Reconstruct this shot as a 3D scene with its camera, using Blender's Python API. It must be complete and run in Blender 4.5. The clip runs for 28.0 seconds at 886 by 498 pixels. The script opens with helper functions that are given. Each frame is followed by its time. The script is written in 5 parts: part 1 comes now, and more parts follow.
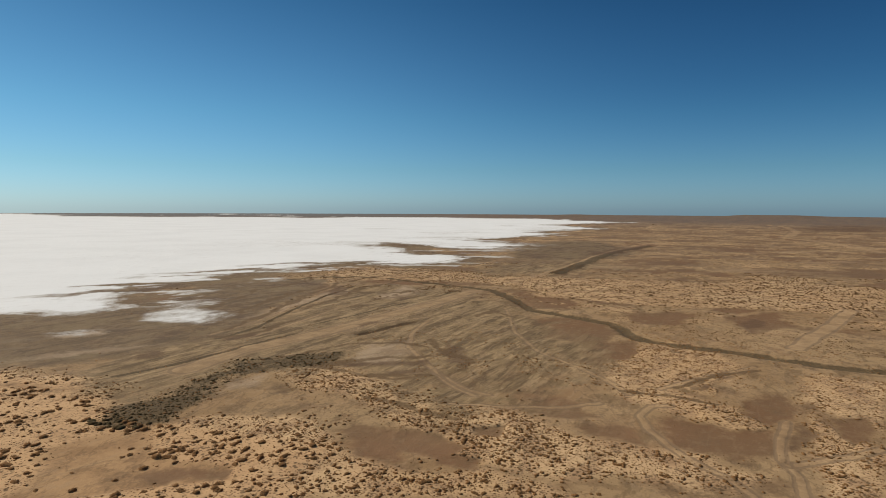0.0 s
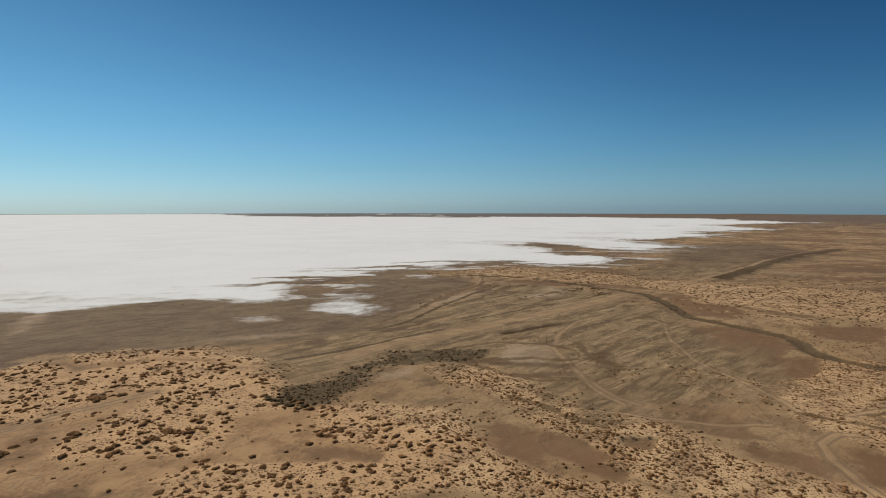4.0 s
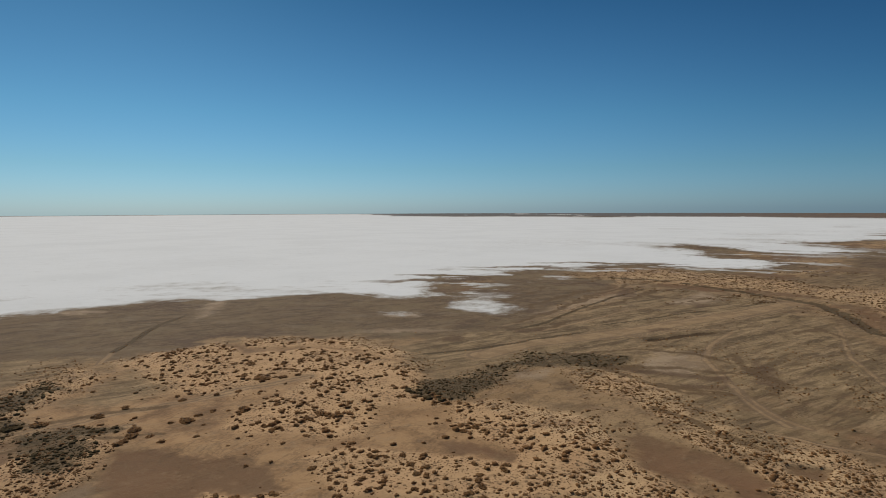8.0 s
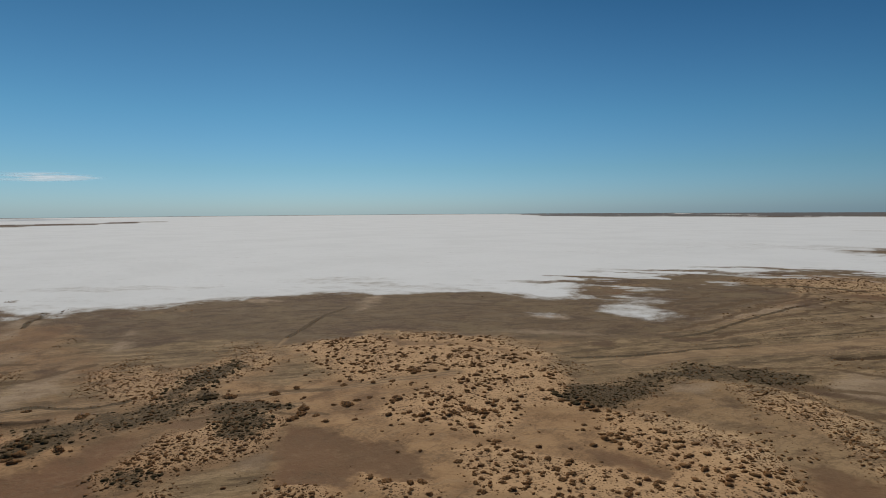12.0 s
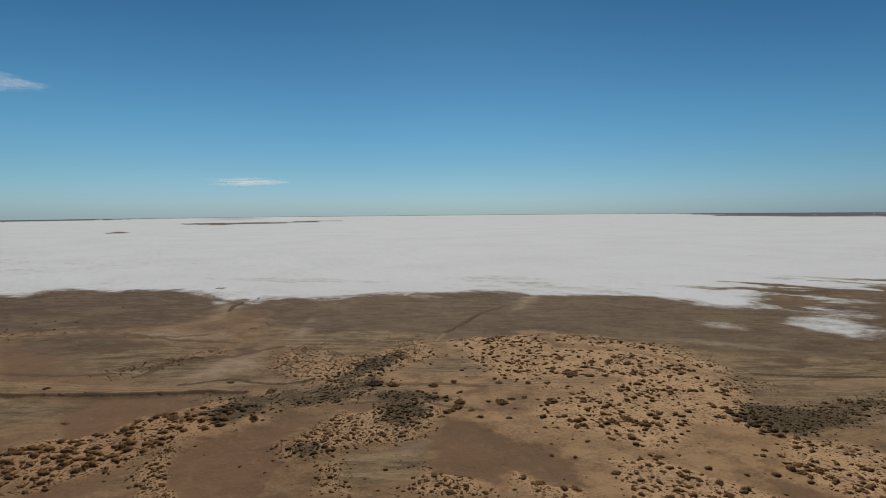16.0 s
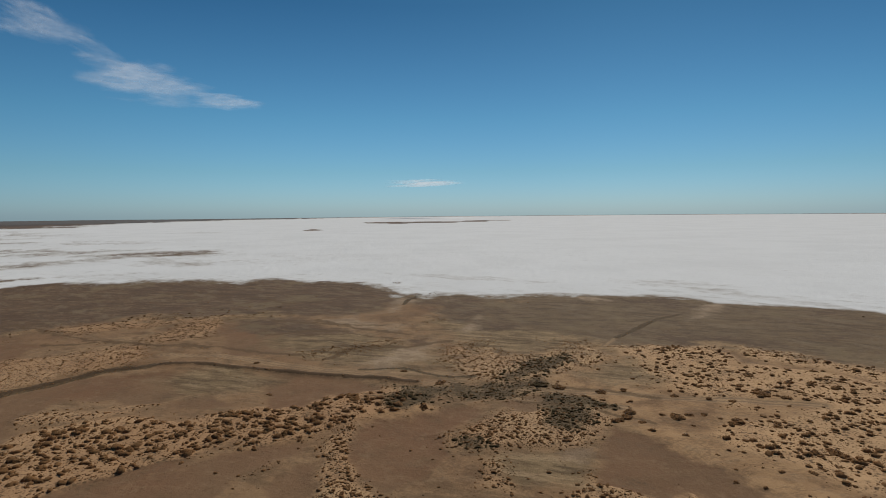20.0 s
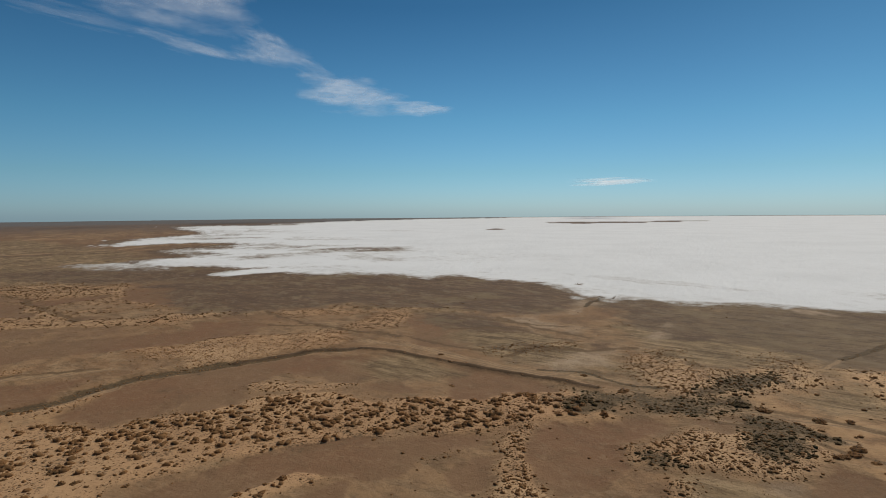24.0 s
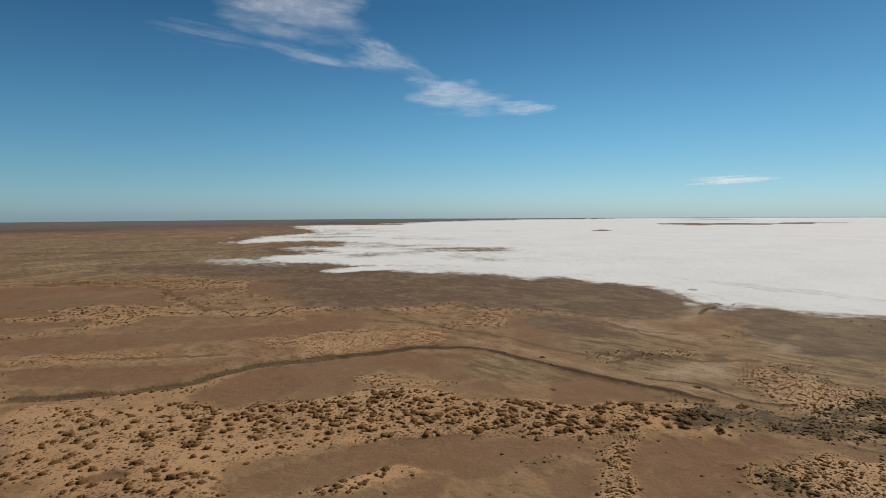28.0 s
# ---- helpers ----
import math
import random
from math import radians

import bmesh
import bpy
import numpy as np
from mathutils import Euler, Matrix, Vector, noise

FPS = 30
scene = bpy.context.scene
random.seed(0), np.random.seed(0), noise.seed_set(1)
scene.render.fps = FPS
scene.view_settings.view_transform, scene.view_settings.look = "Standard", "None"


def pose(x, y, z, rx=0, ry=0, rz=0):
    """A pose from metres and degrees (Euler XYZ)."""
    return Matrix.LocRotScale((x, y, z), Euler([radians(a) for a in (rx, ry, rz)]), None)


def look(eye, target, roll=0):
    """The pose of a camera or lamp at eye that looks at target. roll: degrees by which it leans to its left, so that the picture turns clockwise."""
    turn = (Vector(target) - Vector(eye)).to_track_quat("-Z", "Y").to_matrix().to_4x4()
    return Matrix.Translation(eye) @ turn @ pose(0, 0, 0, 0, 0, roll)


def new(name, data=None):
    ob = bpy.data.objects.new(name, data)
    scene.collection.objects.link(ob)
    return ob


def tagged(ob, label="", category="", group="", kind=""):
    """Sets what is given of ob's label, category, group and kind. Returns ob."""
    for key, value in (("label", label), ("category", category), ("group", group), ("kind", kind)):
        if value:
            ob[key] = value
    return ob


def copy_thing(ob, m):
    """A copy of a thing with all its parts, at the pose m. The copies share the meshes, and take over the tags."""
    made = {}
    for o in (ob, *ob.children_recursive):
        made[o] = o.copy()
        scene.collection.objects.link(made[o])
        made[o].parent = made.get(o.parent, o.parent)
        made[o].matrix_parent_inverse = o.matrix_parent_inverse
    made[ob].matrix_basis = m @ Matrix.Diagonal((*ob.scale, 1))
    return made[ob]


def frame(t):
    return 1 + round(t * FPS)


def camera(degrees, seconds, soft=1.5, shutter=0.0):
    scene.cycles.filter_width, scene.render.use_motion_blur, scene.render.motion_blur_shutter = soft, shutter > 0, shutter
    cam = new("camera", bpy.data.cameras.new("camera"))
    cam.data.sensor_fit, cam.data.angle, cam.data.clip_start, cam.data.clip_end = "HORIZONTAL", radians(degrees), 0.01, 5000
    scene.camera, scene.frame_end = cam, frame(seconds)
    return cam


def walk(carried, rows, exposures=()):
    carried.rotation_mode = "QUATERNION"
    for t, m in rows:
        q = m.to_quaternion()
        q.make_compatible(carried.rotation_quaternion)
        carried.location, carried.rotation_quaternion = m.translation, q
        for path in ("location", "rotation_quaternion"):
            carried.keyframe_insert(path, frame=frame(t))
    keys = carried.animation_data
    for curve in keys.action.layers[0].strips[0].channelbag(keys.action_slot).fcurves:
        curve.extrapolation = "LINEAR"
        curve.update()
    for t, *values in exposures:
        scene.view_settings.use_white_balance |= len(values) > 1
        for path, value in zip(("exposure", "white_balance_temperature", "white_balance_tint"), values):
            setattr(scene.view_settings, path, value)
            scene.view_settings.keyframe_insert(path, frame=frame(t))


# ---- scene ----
cam = camera(77.32, 28.0, soft=0.7)
# seconds, turn, pitch, roll of a drone that hovers and pans
PATH = [
    (0.0, 0.0, -4.07, -0.29),
    (0.5, 0.92, -4.08, -0.25),
    (1.0, 2.23, -4.09, -0.22),
    (1.5, 3.8, -4.1, -0.19),
    (2.0, 5.77, -4.11, -0.15),
    (2.5, 8.01, -4.12, -0.12),
    (3.0, 10.51, -4.13, -0.09),
    (3.5, 12.95, -4.14, -0.06),
    (5.5, 20.21, -4.15, 0.07),
    (6.0, 21.84, -4.15, 0.1),
    (6.5, 23.58, -4.15, 0.12),
    (7.0, 25.49, -4.14, 0.15),
    (7.5, 27.4, -4.14, 0.18),
    (8.0, 29.23, -4.14, 0.21),
    (8.5, 30.91, -4.13, 0.23),
    (9.0, 32.73, -4.13, 0.26),
    (9.5, 34.61, -4.12, 0.29),
    (10.0, 36.48, -4.11, 0.31),
    (10.5, 38.45, -4.1, 0.33),
    (11.0, 40.45, -4.09, 0.36),
    (11.5, 42.49, -4.08, 0.38),
    (12.0, 44.5, -4.07, 0.4),
    (12.5, 46.52, -4.06, 0.42),
    (14.5, 54.72, -4.01, 0.49),
    (15.0, 56.65, -4.0, 0.5),
    (15.5, 58.61, -3.98, 0.52),
    (16.0, 60.68, -3.97, 0.53),
    (16.5, 62.78, -3.95, 0.54),
    (17.0, 64.95, -3.94, 0.55),
    (17.5, 67.06, -3.92, 0.56),
    (18.0, 69.17, -3.9, 0.57),
    (18.5, 71.34, -3.89, 0.57),
    (19.0, 73.54, -3.87, 0.58),
    (19.5, 75.72, -3.85, 0.58),
    (20.0, 77.91, -3.84, 0.58),
    (20.5, 80.09, -3.82, 0.58),
    (21.0, 82.32, -3.8, 0.58),
    (21.5, 84.6, -3.79, 0.58),
    (23.5, 94.02, -3.72, 0.55),
    (24.0, 96.55, -3.7, 0.54),
    (24.5, 99.09, -3.68, 0.53),
    (25.0, 101.59, -3.67, 0.52),
    (25.5, 103.99, -3.65, 0.5),
    (26.0, 105.12, -3.64, 0.48),
    (26.5, 105.83, -3.62, 0.46),
    (27.0, 106.32, -3.6, 0.44),
    (27.5, 106.76, -3.59, 0.42),
    (28.0, 107.13, -3.58, 0.4),
]
EYE = Vector((0, 0, 40))
# stops: the drone's camera stops down while it faces the sun and the salt
EXPOSURES = [(0, 0.17, 6780, 10), (3, 0.11, 6700, 10), (6, -0.1, 6550, 10), (9, -0.26, 6450, 10), (14, -0.34, 6380, 10), (20, -0.34, 6380, 10), (25, -0.11, 6560, 10), (28, 0.0, 6640, 10)]
walk(cam, [(t, Matrix.Translation(EYE) @ pose(0, 0, 0, 90 + p, r, y)) for t, y, p, r in PATH], EXPOSURES)

# ---- sky and sun ----
SUN_TURN, SUN_HEIGHT = 60, 44    # degrees left of north, degrees up
world = bpy.data.worlds.new("sky")
scene.world = world
world.use_nodes = True
wt = world.node_tree
sky = wt.nodes.new("ShaderNodeTexSky")
sky.sky_type = "NISHITA"
sky.sun_disc = False
sky.sun_elevation, sky.sun_rotation = radians(SUN_HEIGHT), radians(-SUN_TURN)
sky.altitude, sky.air_density, sky.dust_density, sky.ozone_density = 100, 1.0, 0.6, 2.5
wt.nodes["Background"].inputs["Strength"].default_value = 0.077
# clear dry desert air: the sky deepens quickly away from the horizon
way = wt.nodes.new("ShaderNodeTexCoord")
split = wt.nodes.new("ShaderNodeSeparateXYZ")
tint = wt.nodes.new("ShaderNodeValToRGB")
grade = wt.nodes.new("ShaderNodeMix")
grade.data_type, grade.blend_type = "RGBA", "MULTIPLY"
grade.inputs[0].default_value = 1
ramp = tint.color_ramp
ramp.elements[0].position, ramp.elements[0].color = 0.0, (0.54, 0.87, 1.36, 1)
ramp.elements[1].position, ramp.elements[1].color = 1.0, (0.13, 0.38, 0.57, 1)
for place, colour in ((0.03, (0.485, 0.805, 1.2, 1)), (0.07, (0.42, 0.745, 1.0, 1)), (0.16, (0.325, 0.68, 0.87, 1)), (0.34, (0.165, 0.44, 0.61, 1))):
    ramp.elements.new(place).color = colour
wt.links.new(way.outputs["Generated"], split.inputs[0])
wt.links.new(split.outputs["Z"], tint.inputs[0])
wt.links.new(sky.outputs["Color"], grade.inputs[6])
wt.links.new(tint.outputs["Color"], grade.inputs[7])
# the sky is deepest a right angle away from the sun
away = wt.nodes.new("ShaderNodeVectorMath")
away.operation = "DOT_PRODUCT"
away.inputs[1].default_value = (0.766, 0.643, 0)
deep = wt.nodes.new("ShaderNodeMapRange")
deep.interpolation_type = "SMOOTHSTEP"
for socket, value in zip(list(deep.inputs)[1:3], (0.4, 1.08)):
    socket.default_value = value
dim = wt.nodes.new("ShaderNodeMix")
dim.data_type, dim.blend_type = "RGBA", "MULTIPLY"
dim.inputs[7].default_value = (0.5, 0.66, 0.78, 1)
high = wt.nodes.new("ShaderNodeMapRange")
high.interpolation_type = "SMOOTHSTEP"
for socket, value in zip(list(high.inputs)[1:5], (0.0, 0.22, 0.25, 1.0)):
    socket.default_value = value
both = wt.nodes.new("ShaderNodeMath")
both.operation = "MULTIPLY"
wt.links.new(split.outputs["Z"], high.inputs[0])
wt.links.new(high.outputs[0], both.inputs[1])
wt.links.new(way.outputs["Generated"], away.inputs[0])
wt.links.new(away.outputs["Value"], deep.inputs[0])
wt.links.new(deep.outputs[0], both.inputs[0])
wt.links.new(both.outputs[0], dim.inputs[0])
wt.links.new(grade.outputs[2], dim.inputs[6])
# and a little paler towards the south-west
pale_side = wt.nodes.new("ShaderNodeMapRange")
pale_side.interpolation_type = "SMOOTHSTEP"
for socket, value in zip(list(pale_side.inputs)[1:3], (-0.45, -1.0)):
    socket.default_value = value
veil = wt.nodes.new("ShaderNodeMix")
veil.data_type, veil.blend_type = "RGBA", "MULTIPLY"
veil.inputs[7].default_value = (1.3, 1.24, 1.17, 1)
wt.links.new(away.outputs["Value"], pale_side.inputs[0])
wt.links.new(pale_side.outputs[0], veil.inputs[0])
wt.links.new(dim.outputs[2], veil.inputs[6])
wt.links.new(veil.outputs[2], wt.nodes["Background"].inputs["Color"])
sun = new("sun", bpy.data.lights.new("sun", "SUN"))
sun.data.energy, sun.data.angle, sun.data.color = 3.8, radians(0.5), (1.0, 0.935, 0.83)
toward = Vector((-math.sin(radians(SUN_TURN)), math.cos(radians(SUN_TURN)), math.tan(radians(SUN_HEIGHT)))).normalized()
sun.matrix_world = look(toward * 300, (0, 0, 0))

# the plan, in metres: east, north of the point under the camera
SHORE_EAST = [
    (631, 1868), (289, 1525), (369, 1219), (187, 1038), (185, 898), (94.9, 799), (42.2, 734), (93.2, 623), (69.5, 584),
    (38.3, 565), (3.8, 579), (-31.0, 623), (-64.8, 662), (-37.0, 568), (-21.4, 503), (8.3, 492), (25.5, 458), (7.1, 418),
    (-13.9, 404), (-38.2, 398), (-67.9, 405), (-81.8, 392), (-94.8, 380), (-104.1, 358), (-119.3, 338), (-132, 323), (-122, 313),
    (-136, 303), (-144, 291), (-148, 276), (-147, 261), (-147, 247), (-137, 235), (-127, 226), (-129, 215), (-134, 208),
]
SHORE_NORTH = [
    (-138, 203), (-147, 203), (-160, 207), (-172, 205), (-179, 197), (-190, 186), (-200, 175), (-205, 167), (-214, 164),
    (-219, 157), (-225, 151), (-229, 138), (-231, 127), (-239, 114.4),
]
SHORE_MIDDLE = [
    (-238, 110.2), (-246, 102.2), (-244, 90.3), (-247, 75.5), (-256, 62.9), (-259, 53.7), (-253, 45.4), (-262, 40.1), (-254, 30.1),
    (-267, 28.4), (-282, 25.5), (-302, 21.4), (-315, 12.6), (-323, 1.0), (-323, -10.4), (-333, -24.1), (-349, -33.0),
]
SHORE_WEST = [
    (-332, -40.5), (-342, -62.7), (-355, -80.0), (-367, -106.7), (-349, -117.4), (-365, -148), (-355, -170), (-341, -180), (-345, -200),
    (-378, -200), (-400, -191), (-404, -239), (-411, -282), (-434, -322), (-482, -331), (-504, -305), (-556, -366), (-582, -399),
    (-686, -397), (-723, -363), (-800, -442), (-737, -485), (-698, -516), (-724, -567), (-884, -642), (-1135, -656), (-1354, -817),
    (-1867, -1226),
]
SHORE_FAR = [
    (-2083, -1044), (-3071, -947), (-3696, -678), (-4253, -146), (-4854, 908), (-4670, 1606), (-4665, 1619),
    (-3325, 3651), (-1827, 3252), (-1608, 4112), (-467, 3182), (47.0, 2901), (450, 2657),
]
# areas of the plan by what lies there, each by its outline
AREAS = {key: [] for key in ("field", "dune", "clay", "scrub", "mud", "pale", "olive", "dark", "veins", "bare_dune", "salt_patch", "thin_salt", "isle", "stain", "red_soil")}


def area(key, *outline):
    AREAS[key].append(list(outline))


area("field", (-31.0, 105.1), (-23.6, 101.4), (-17.6, 92.2), (-12.9, 86.4), (-7.1, 82.6), (0.2, 81.2), (6.8, 82.2), (9.9, 79.5), (14.7, 77.9), (17.2, 74.5), (-28.3, 74.0), (-35.6, 88.6), (-36.1, 98.1))
area("field", (2.1, 110.8), (12.8, 111.0), (19.2, 100.3), (24.0, 94.8), (31.1, 92.3), (38.5, 89.9), (43.3, 88.5), (44.5, 82.8), (49.3, 80.1), (41.9, 76.6), (34.3, 77.8), (27.0, 80.6), (18.3, 79.6), (10.2, 81.7), (1.7, 89.1), (-2.2, 95.9), (-1.4, 107.0))
area("field", (-39.0, 133), (-26.2, 138), (-19.4, 131), (-10.5, 123), (0.2, 115.2), (2.1, 110.8), (-1.3, 105.5), (-7.0, 108.4), (-14.7, 115.0), (-22.5, 118.5), (-30.4, 120))
area("field", (39.4, 137), (57.4, 162), (70.8, 168), (76.7, 158), (77.3, 142), (67.6, 128), (51.6, 122), (55.4, 113.6), (63.7, 106.3), (58.8, 96.2), (53.4, 100.5), (47.5, 106.1), (41.1, 113.4), (38.9, 121))
area("field", (91.7, 135), (103.4, 126), (78.9, 95.7), (77.1, 106.5), (76.8, 116.3))
area("field", (73.2, 106.4), (74.2, 89.9), (62.2, 74.9), (55.2, 74.8), (63.0, 89.8))
area("veins", (21.7, 196), (32.2, 187), (34.9, 155), (38.7, 134), (31.1, 123), (24.2, 127), (17.8, 115.5), (13.3, 125), (6.9, 141))
area("field", (0.2, 366), (40.3, 336), (72.0, 324), (132, 308), (185, 292), (220, 273), (180, 223), (142, 224), (97.4, 227), (73.4, 240), (47.9, 264), (35.1, 293), (0.2, 308))
area("field", (-81.6, 356), (-56.2, 382), (0.2, 370), (0.2, 311), (-45.5, 309))
area("clay", (31.6, 201), (46.4, 207), (54.9, 192), (58.6, 179), (46.8, 163), (31.2, 170))
area("clay", (37.4, 166), (60.0, 167), (50.7, 145), (40.1, 139), (34.5, 153))
area("clay", (44.1, 106.1), (52.7, 99.2), (62.2, 99.3), (57.3, 89.7), (50.4, 87.5), (43.1, 89.5), (38.7, 95.2))
area("clay", (28.5, 101.5), (36.5, 100.3), (35.4, 91.7), (29.4, 93.9), (23.6, 98.8))
area("clay", (61.8, 114.4), (74.8, 118.1), (68.7, 106.4), (62.7, 102.0), (59.4, 107.8))
area("clay", (71.6, 212), (89.1, 218), (96.1, 208), (81.7, 190), (69.9, 195))
area("clay", (107.0, 209), (132, 214), (124, 189), (102.5, 181))
area("clay", (-18.5, 97.0), (-15.1, 101.5), (-9.4, 97.4), (-5.0, 91.2), (-8.3, 86.5), (-13.2, 88.9))
area("clay", (-2.1, 90.1), (6.2, 86.0), (4.7, 83.1), (-1.0, 84.0))
area("dark", (106.8, 198), (116.1, 206), (120, 200), (112.4, 189), (103.5, 187))
area("clay", (0.2, 139), (6.5, 131), (12.1, 119.0), (6.9, 115.3), (0.2, 118.9))
area("scrub", (-64.8, 101.6), (-65.7, 110.5), (-60.6, 112.3), (-58.1, 123), (-54.9, 133), (-52.7, 144), (-44.4, 148), (-35.4, 150), (-29.5, 150), (-27.1, 145), (-33.1, 140), (-41.1, 137), (-48.2, 132), (-52.2, 123), (-52.4, 110.6), (-53.4, 101.6), (-57.3, 98.7), (-61.7, 99.1))
area("dune", (-121, 107.6), (-111.2, 117.2), (-97.3, 120), (-82.3, 118.1), (-70.8, 115.1), (-68.5, 110.0), (-64.9, 100.7), (-57.5, 96.6), (-63.6, 93.2), (-67.2, 88.3), (-61.7, 82.7), (-59.5, 76.4), (-61.5, 72.6), (-65.7, 71.6), (-71.9, 69.7), (-78.1, 66.3), (-83.7, 66.0), (-86.7, 72.4), (-86.6, 79.5), (-88.0, 89.0), (-89.3, 97.7), (-103.4, 95.2), (-114.3, 95.9))
area("field", (-127, 77.0), (-129, 86.9), (-116.5, 90.8), (-106.4, 85.9), (-109.1, 77.5), (-118.0, 72.6))
area("dune", (-60.9, 64.3), (-57.6, 70.9), (-50.3, 73.6), (-43.0, 76.5), (-36.0, 78.0), (-29.0, 79.6), (-22.3, 78.1), (-17.4, 75.0), (-48.9, 57.6), (-55.2, 60.0))
area("field", (-52.9, 98.0), (-45.7, 104.6), (-35.8, 104.7), (-25.7, 100.9), (-19.2, 94.5), (-14.9, 86.2), (-9.5, 81.5), (-14.7, 76.5), (-22.3, 78.1), (-29.2, 80.2), (-34.4, 83.6), (-41.4, 85.0), (-48.3, 88.5))
area("field", (-23.4, 120.0), (-15.0, 125), (-6.9, 119.4), (0.9, 112.4), (8.4, 108.3), (14.4, 106.3), (9.5, 93.7), (1.0, 95.0), (-7.3, 99.7), (-12.8, 107.9))
area("clay", (-89.8, 50.1), (-83.1, 54.4), (-74.4, 49.5), (-66.9, 47.7), (-80.0, 40.5), (-85.0, 45.6))
area("clay", (-79.7, 55.1), (-72.4, 58.0), (-63.8, 59.4), (-57.6, 55.0), (-60.2, 51.8), (-68.5, 52.7), (-75.4, 53.0))
area("bare_dune", (-68.2, 87.7), (-62.2, 91.1), (-54.9, 88.1), (-43.0, 88.4), (-34.8, 84.6), (-38.1, 80.3), (-48.8, 78.2), (-57.5, 80.4))
area("clay", (-46.2, 82.3), (-39.5, 83.3), (-32.4, 83.5), (-33.0, 80.3), (-42.2, 78.1))
area("clay", (-17.7, 91.5), (-13.3, 91.6), (-5.5, 98.2), (-1.3, 95.9), (4.6, 91.0), (1.0, 87.2), (-6.5, 89.8), (-11.9, 87.9))
area("salt_patch", (-111.9, 208), (-107.8, 227), (-94.8, 217), (-79.9, 205), (-83.1, 190), (-96.6, 193), (-105.5, 196))
area("thin_salt", (-125, 176), (-116.3, 183), (-106.8, 180), (-110.8, 170), (-119.4, 168))
area("pale", (-119.1, 136), (-103.0, 151), (-90.4, 161), (-99.7, 146), (-113.7, 135))
area("pale", (-51.9, 126), (-42.8, 134), (-38.9, 130), (-42.0, 122), (-49.3, 119.5))
area("dark", (-37.6, 117.4), (-33.5, 121), (-33.8, 117.7))
area("dark", (-33.4, 112.1), (-31.1, 112.5), (-31.8, 110.6))
area("olive", (-58.1, 201), (-52.9, 266), (-31.8, 298), (4.8, 278), (14.7, 267), (2.3, 222), (-6.2, 173), (-19.0, 181), (-34.1, 173))
area("olive", (-31.3, 159), (-11.4, 185), (-10.8, 157), (-2.4, 136), (-13.3, 130), (-24.4, 138))
area("mud", (-246, 98.0), (-230, 115.6), (-219, 149), (-176, 193), (-157, 203), (-129, 199), (-117.0, 217), (-124, 261), (-123, 297), (-93.9, 312), (-68.7, 314), (-64.4, 270), (-69.2, 230), (-69.2, 195), (-70.9, 172), (-83.6, 155), (-92.2, 142), (-111.2, 132), (-130, 127), (-143, 116.0), (-146, 104.4), (-162, 91.9), (-170, 80.5), (-173, 68.6))
area("scrub", (-121, 38.8), (-130, 44.6), (-135, 49.5), (-137, 56.4), (-140, 64.4), (-133, 61.4), (-130, 56.7), (-127, 52.3), (-124, 46.8), (-121, 42.1))
area("scrub", (-127, 13.3), (-113.0, 22.6), (-113.0, 33.9), (-117.8, 43.0), (-121, 38.8), (-123, 29.4), (-122, 23.3))
area("scrub", (-104.7, 43.0), (-105.1, 48.2), (-97.3, 50.8), (-91.3, 46.4), (-90.7, 42.6), (-96.3, 41.7))
area("scrub", (-92.1, 21.8), (-91.7, 28.2), (-87.5, 25.9), (-90.1, 22.1))
area("scrub", (-111.3, 45.7), (-104.9, 54.8), (-100.9, 56.8), (-101.8, 51.8), (-106.5, 45.0))
area("field", (-163, 39.6), (-168, 50.9), (-144, 46.5), (-145, 59.9), (-157, 72.6), (-146, 76.4), (-133, 71.5), (-127, 61.5), (-125, 51.4), (-122, 44.5), (-121, 38.8), (-128, 32.0), (-143, 30.3))
area("field", (-98.1, 27.2), (-101.8, 33.7), (-104.7, 43.0), (-99.5, 53.3), (-94.0, 52.8), (-88.3, 46.0), (-85.5, 41.2), (-86.7, 35.4), (-88.9, 28.3), (-88.4, 23.5), (-90.5, 20.5), (-95.0, 23.4))
area("dune", (-110.3, -20.2), (-117.1, -12.8), (-116.4, -5.8), (-122, 3.8), (-124, 12.8), (-116.2, 18.0), (-108.6, 12.0), (-105.1, 4.7), (-102.1, -1.7), (-97.3, -7.1), (-96.9, -14.6))
area("field", (-91.3, -1.7), (-98.8, -0.2), (-104.9, 3.1), (-101.4, 4.5), (-95.2, 1.9), (-87.2, 4.3))
area("field", (-89.9, 12.8), (-94.8, 17.9), (-93.8, 21.2), (-91.0, 18.0), (-87.5, 13.2))
area("field", (-75.5, 21.5), (-82.1, 24.3), (-81.9, 27.8), (-73.1, 25.1))
area("field", (-75.6, 40.3), (-66.8, 43.5), (-64.0, 41.7), (-66.6, 34.5), (-69.4, 32.4))
area("clay", (-104.6, 5.5), (-104.2, 14.1), (-105.5, 21.0), (-108.5, 29.1), (-102.3, 30.5), (-97.3, 22.1), (-94.7, 16.1), (-88.5, 11.8), (-84.5, 8.3), (-88.6, 2.3))
area("clay", (-145, -15.4), (-137, -0.6), (-125, 12.0), (-122, 6.7), (-119.2, -3.3), (-115.5, -6.5), (-117.1, -12.8))
area("clay", (-86.6, 46.3), (-90.1, 50.6), (-85.3, 55.2), (-74.7, 52.9), (-67.0, 49.6), (-66.0, 44.6), (-73.6, 43.3), (-79.3, 42.3))
area("clay", (-72.9, 51.6), (-66.3, 55.8), (-60.9, 56.8), (-57.8, 55.1), (-61.3, 51.5), (-66.5, 50.3))
